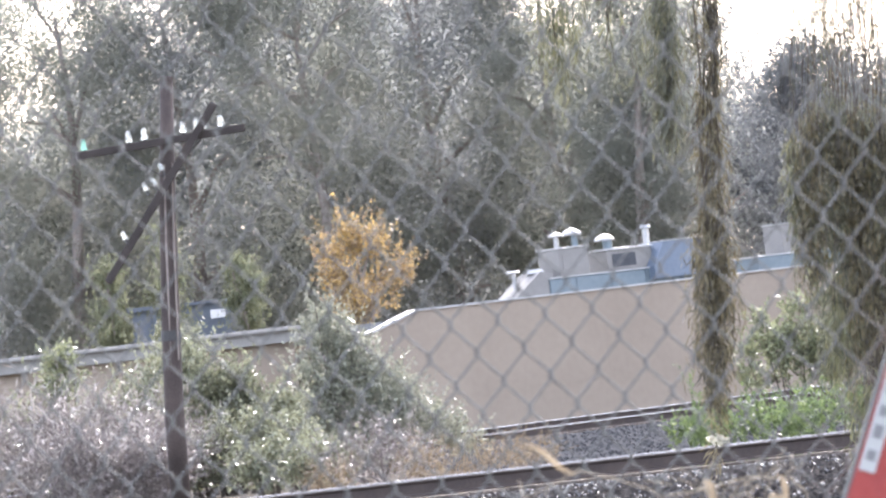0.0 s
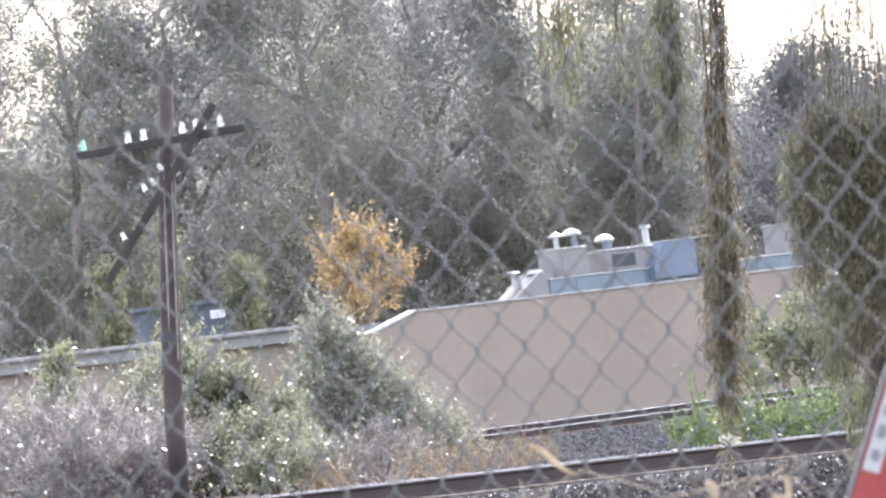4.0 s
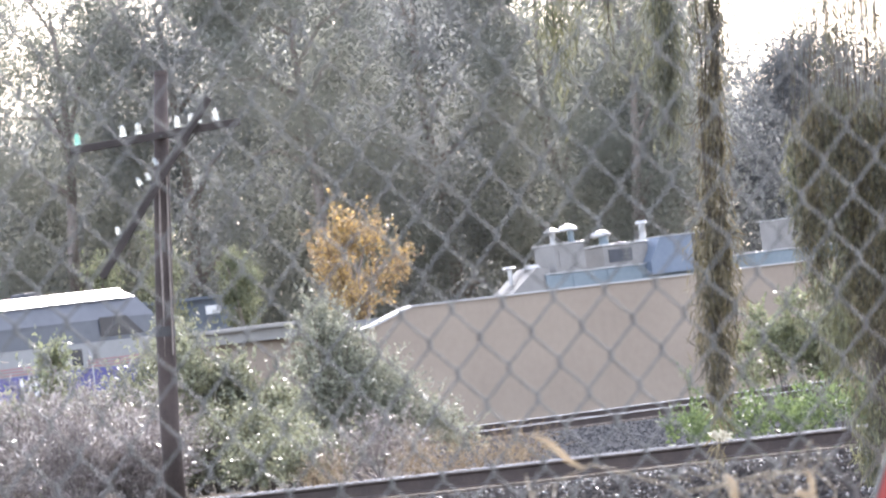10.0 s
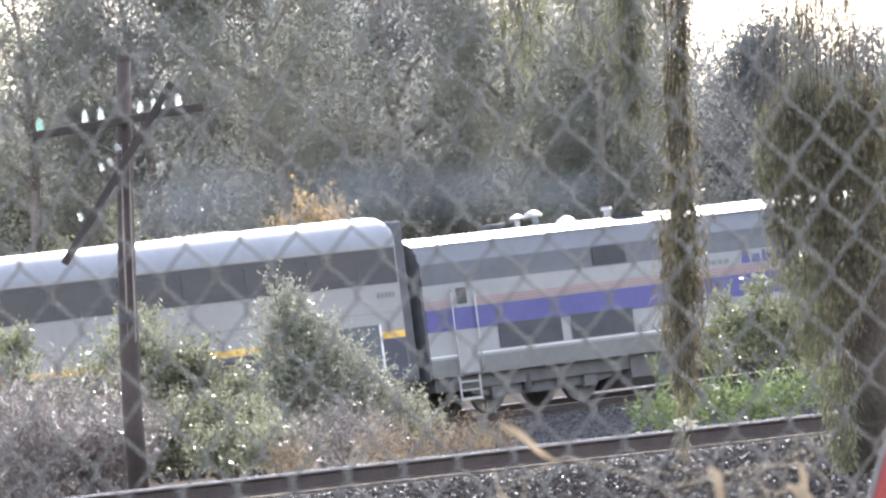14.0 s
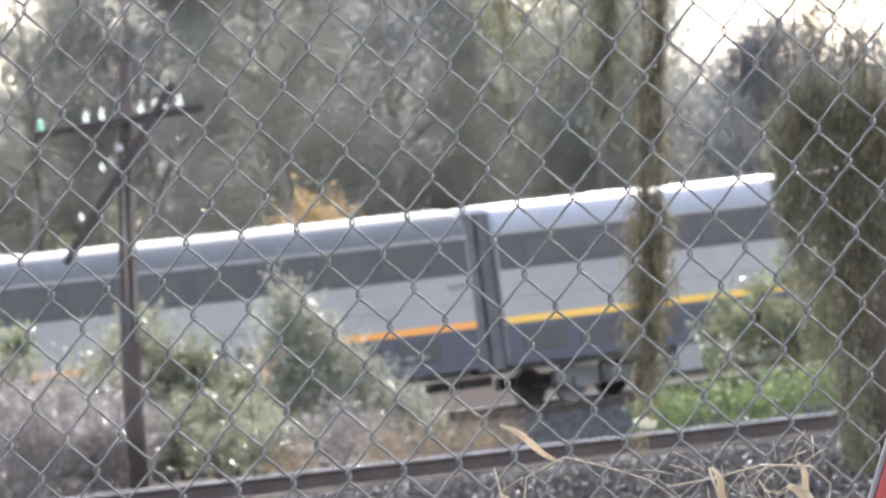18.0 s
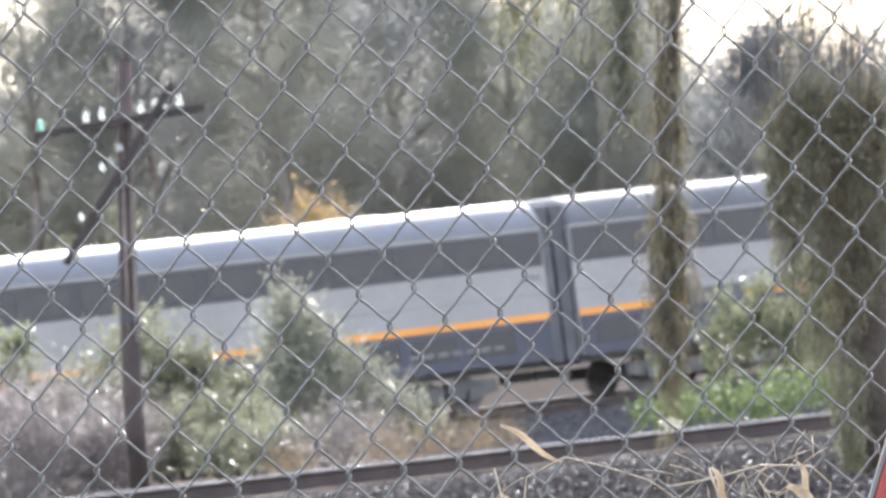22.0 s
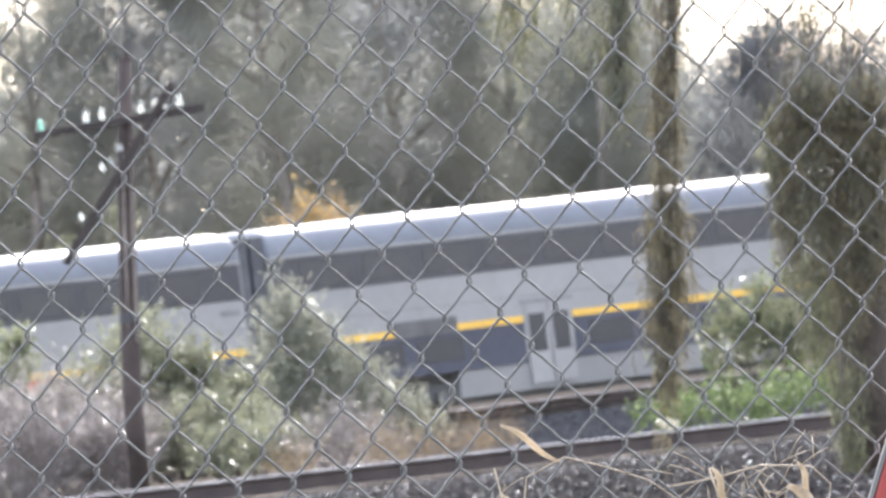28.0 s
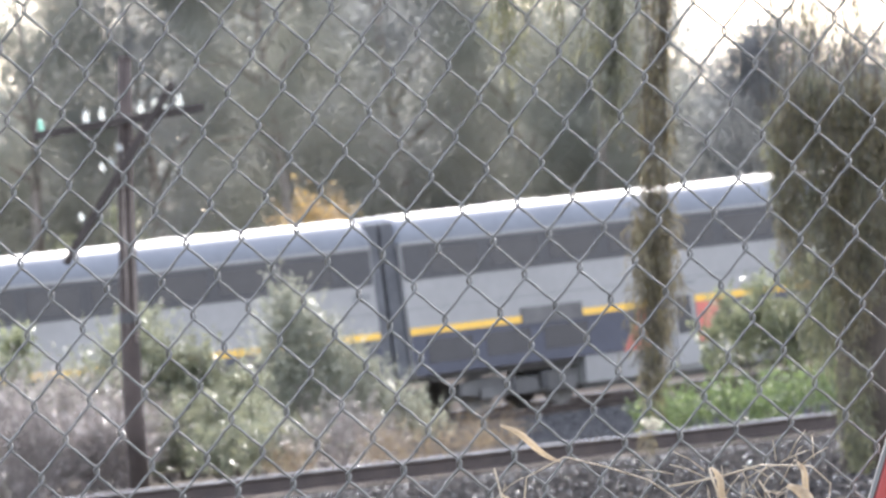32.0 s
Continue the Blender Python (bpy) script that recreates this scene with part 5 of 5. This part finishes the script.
    # cab door with handrails
    for x, z0 in ((6.8, 1.0), (-9.3, 1.0)):
        d = part("cab_door", boxed(x - 0.29, x + 0.29, -1.556, -1.545, z0, 3.05), "locosilver", c, "crew door")
        part("door_window", boxed(x - 0.15, x + 0.15, -1.563, -1.5565, 2.62, 3.0), "pane", d)
        part("door_stripe", boxed(x - 0.29, x + 0.29, -1.561, -1.5565, 2.02, 2.54), "violet", d)
        for s in (-0.35, 0.35):
            part("handrail", tube(bmesh.new(), [(x + s, -1.56, 1.0), (x + s, -1.62, 1.1), (x + s, -1.62, 2.85), (x + s, -1.56, 2.95)], 0.017, 6), "galv", c, "pale grab rail", True)
        lad = part("ladder", boxed(x - 0.3, x + 0.3, -1.50, -1.46, 0.36, 0.42), "galv", c, "steel boarding steps")
        for i in range(2):
            part("step", boxed(x - 0.3, x + 0.3, -1.50, -1.40, 0.58 + i * 0.2, 0.61 + i * 0.2), "galv", lad)
        for s in (-0.3, 0.3):
            part("ladder_side", boxed(x + s - .02, x + s + .02, -1.505, -1.465, 0.34, 1.0), "galv", lad)
    for x0, x1 in ((-8.3, -6.4), (-6.1, -4.2)):
        part("side_louvre", boxed(x0, x1, -1.552, -1.543, 1.48, 2.06), "darkunit", c, "dark air intake")
    for x, z in ((0.1, 1.22), (-3.0, 1.22)):
        part("access_hatch", boxed(x, x + 0.35, -1.552, -1.538, z - .12, z + .18), "roofgrey", c)
    # fleet number
    cu = bpy.data.curves.new("number", "FONT")
    cu.body, cu.size, cu.extrude, cu.offset = "184", 0.62, 0.006, 0.014
    tmp = bpy.data.objects.new("number", cu)
    me = bpy.data.meshes.new_from_object(tmp)
    bpy.data.objects.remove(tmp)
    num = link("number", me, "white", c, "white number 184")
    num.matrix_local = pose(5.05, -1.552, 2.06, 90, 0, 0)
    # maker's lettering as plain shapes
    for x, w, h in ((-0.62, 0.27, 0.30), (-0.30, 0.30, 0.20), (0.05, 0.12, 0.28), (0.22, 0.14, 0.21), (0.42, 0.24, 0.20), (0.72, 0.22, 0.30)):
        part("lettering_block", slab(bmesh.new(), [(x, 2.80), (x + w, 2.80), (x + w * 0.8, 2.80 + h), (x + w * 0.2, 2.80 + h)], -1.538, -1.527), "violet", c)
    for i in range(4):
        part("lettering_block", boxed(-1.75 + i * 0.2, -1.62 + i * 0.2, -1.538, -1.527, 2.84, 2.95), "roofgrey", c)
        part("lettering_block", boxed(1.75 + i * 0.2, 1.88 + i * 0.2, -1.538, -1.527, 2.84, 2.95), "roofgrey", c)
    tank = bmesh.new()
    sweep(tank, [(-1.35, 0.94), (1.35, 0.94), (1.35, 0.4), (1.05, 0.18), (-1.05, 0.18), (-1.35, 0.4)], -4.3, 0.7)
    part("fuel_tank", tank, "under", c, "dusty fuel tank")
    part("air_tank", tube(bmesh.new(), [(1.0, -1.2, 0.72), (2.4, -1.2, 0.72)], 0.15, 12), "under", c)
    part("pilot", slab(bmesh.new(), [(9.1, 0.2), (9.98, 0.2), (10.02, 0.945), (9.3, 0.945)], -1.4, 1.4), "iron", c, "dark front pilot")
    part("anticlimber", boxed(9.95, 10.2, -1.2, 1.2, 0.98, 1.12, 0.03), "iron", c)
    part("front_coupler", boxed(9.9, 10.5, -0.14, 0.14, 0.62, 0.88, 0.03), "iron", c)
    for s in (-0.55, 0.55):
        part("headlight", tube(bmesh.new(), [(9.85, s, 2.15), (9.95, s, 2.15)], 0.1, 12), "cap", c)
    part("rear_diaphragm", boxed(R - 0.35, R, -0.7, 0.7, 0.9, 3.4, 0.03), "rubber", c, "black rear gangway frame")
    # end wall in the same dark colour as the gangway frame
    part("rear_end", boxed(R - 0.03, R + 0.01, -1.45, 1.45, 0.9, 3.9), "rubber", c)
    for x in (-6.9, 6.6):
        bogie(c, x, 1.4, 0.50)
    part("underframe", boxed(R + .2, F - .6, -1.3, 1.3, 0.62, 0.945), "under", c)
    return c


TRAIN = []


def build_train():
    TRAIN.append((locomotive(), 10.62))
    kinds = (("bilevel silver baggage and coach car with a yellow stripe", "yellow", False, False, True, "brightroof"),
             ("bilevel silver coach with orange stripe and red-flanked doors", "orange", True, True, False, "dullroof"),
             ("bilevel silver coach with orange stripe, red-flanked rear doors", "orange", False, True, False),
             ("bilevel silver coach with a plain yellow stripe", "yellow", False, False, False),
             ("bilevel silver coach with yellow stripe and red-flanked doors", "yellow", True, True, False),
             ("bilevel silver coach at the end of the train", "yellow", False, True, False))
    for i, k in enumerate(kinds):
        TRAIN.append((passenger_car(*k), -CAR_STEP * (i + 0.5)))


build_train()


def exhaust():
    """Thin smoke that drifts over the roofs behind the locomotive's exhaust."""
    t = thing("exhaust_smoke", "thin blue-grey diesel smoke drifting over the train", "smoke")
    bm = bmesh.new()
    bmesh.ops.create_icosphere(bm, subdivisions=3, radius=1)
    me = None
    for x, z, sx, sz in ((6.5, 5.0, 2.0, 0.7), (4.0, 5.3, 2.6, 1.0), (0.5, 5.5, 3.0, 1.2), (-4.0, 5.7, 3.2, 1.2)):
        if me is None:
            puff = part("smoke_puff", bm, "smoke", t, "", True)
            me = puff.data
        else:
            puff = link("smoke_puff", me, None, t)
        puff.location, puff.scale = (x, 0.6, z), (sx, 0.5, sz)
    return t


TRAIN.append((exhaust(), 0.0))

# seconds, metres along the track of the joint between locomotive and first car
RUN = [(0.0, -100.4), (9.0, -36.8), (12.0, -15.55), (14.0, -1.49), (14.5, 2.05), (17.5, 23.05), (19.0, 33.6), (22.0, 54.75), (25.0, 76.2), (28.0, 97.75), (30.0, 112.6), (32.0, 127.5)]
SWAY = [(0, 17), (0.5, 21), (1, 18), (1.5, 17), (2, 18), (2.5, 24), (3, 30), (3.5, 34), (4.5, 28), (5.5, 19), (6, 19), (6.5, 26), (7, 26), (8, 23), (9, 23), (10, 20), (11, 20), (12, 21), (13, 25), (13.5, 20),
        (14, 16), (14.5, 9), (15.5, 18), (16.5, 7), (17, -22), (17.5, -45), (18, -38), (18.5, -17), (19, -5), (19.5, -11), (20, -17), (20.5, -14), (21, -3), (21.5, 0), (22, -5), (22.5, -17), (23, -28), (23.5, -35),
        (24, -28), (24.5, -14), (25, -6), (25.5, -8), (26.5, -16), (27.5, -8), (28, -9), (28.5, -23), (29, -35), (29.5, -37), (30, -26), (30.5, -16), (31, -14), (31.5, -22), (32, -29)]


def run_at(t):
    for (t0, s0), (t1, s1) in zip(RUN, RUN[1:]):
        if t <= t1:
            return s0 + (s1 - s0) * (t - t0) / (t1 - t0)
    return RUN[-1][1]


def motions():
    for ob, off in TRAIN:
        rows = []
        for t, s in RUN:
            p = TRAIN_SIDE + AWAY * 1.5 + ALONG * (s + off)
            rows.append((t, Matrix.Translation(p) @ pose(0, 0, 0, 0, 0, TURN)))
        walk(ob, rows)
    for ob, place, radius in WHEELS:
        steps = int(32.0 / (2 / 30)) + 1
        rows = []
        for i in range(0, steps):
            t = min(i * 2 / 30, 32.0)
            rows.append((t, Matrix.Translation(place) @ Matrix.Rotation((run_at(t) - RUN[0][1]) / radius, 4, "Y")))
        walk(ob, rows)
    for ob, at, amount, seed in HANGING:
        rows = []
        for t, d in SWAY:
            lag = 6 * math.sin(t * 1.9 + seed) if seed != 1 else 0
            a = math.degrees((d * amount + lag * amount) / 1190.0) * (1 if seed < 6 else -1)
            rows.append((t, Matrix.Translation(at) @ pose(0, 0, 0, 0, WIND - a, 0)))
        walk(ob, rows)


motions()
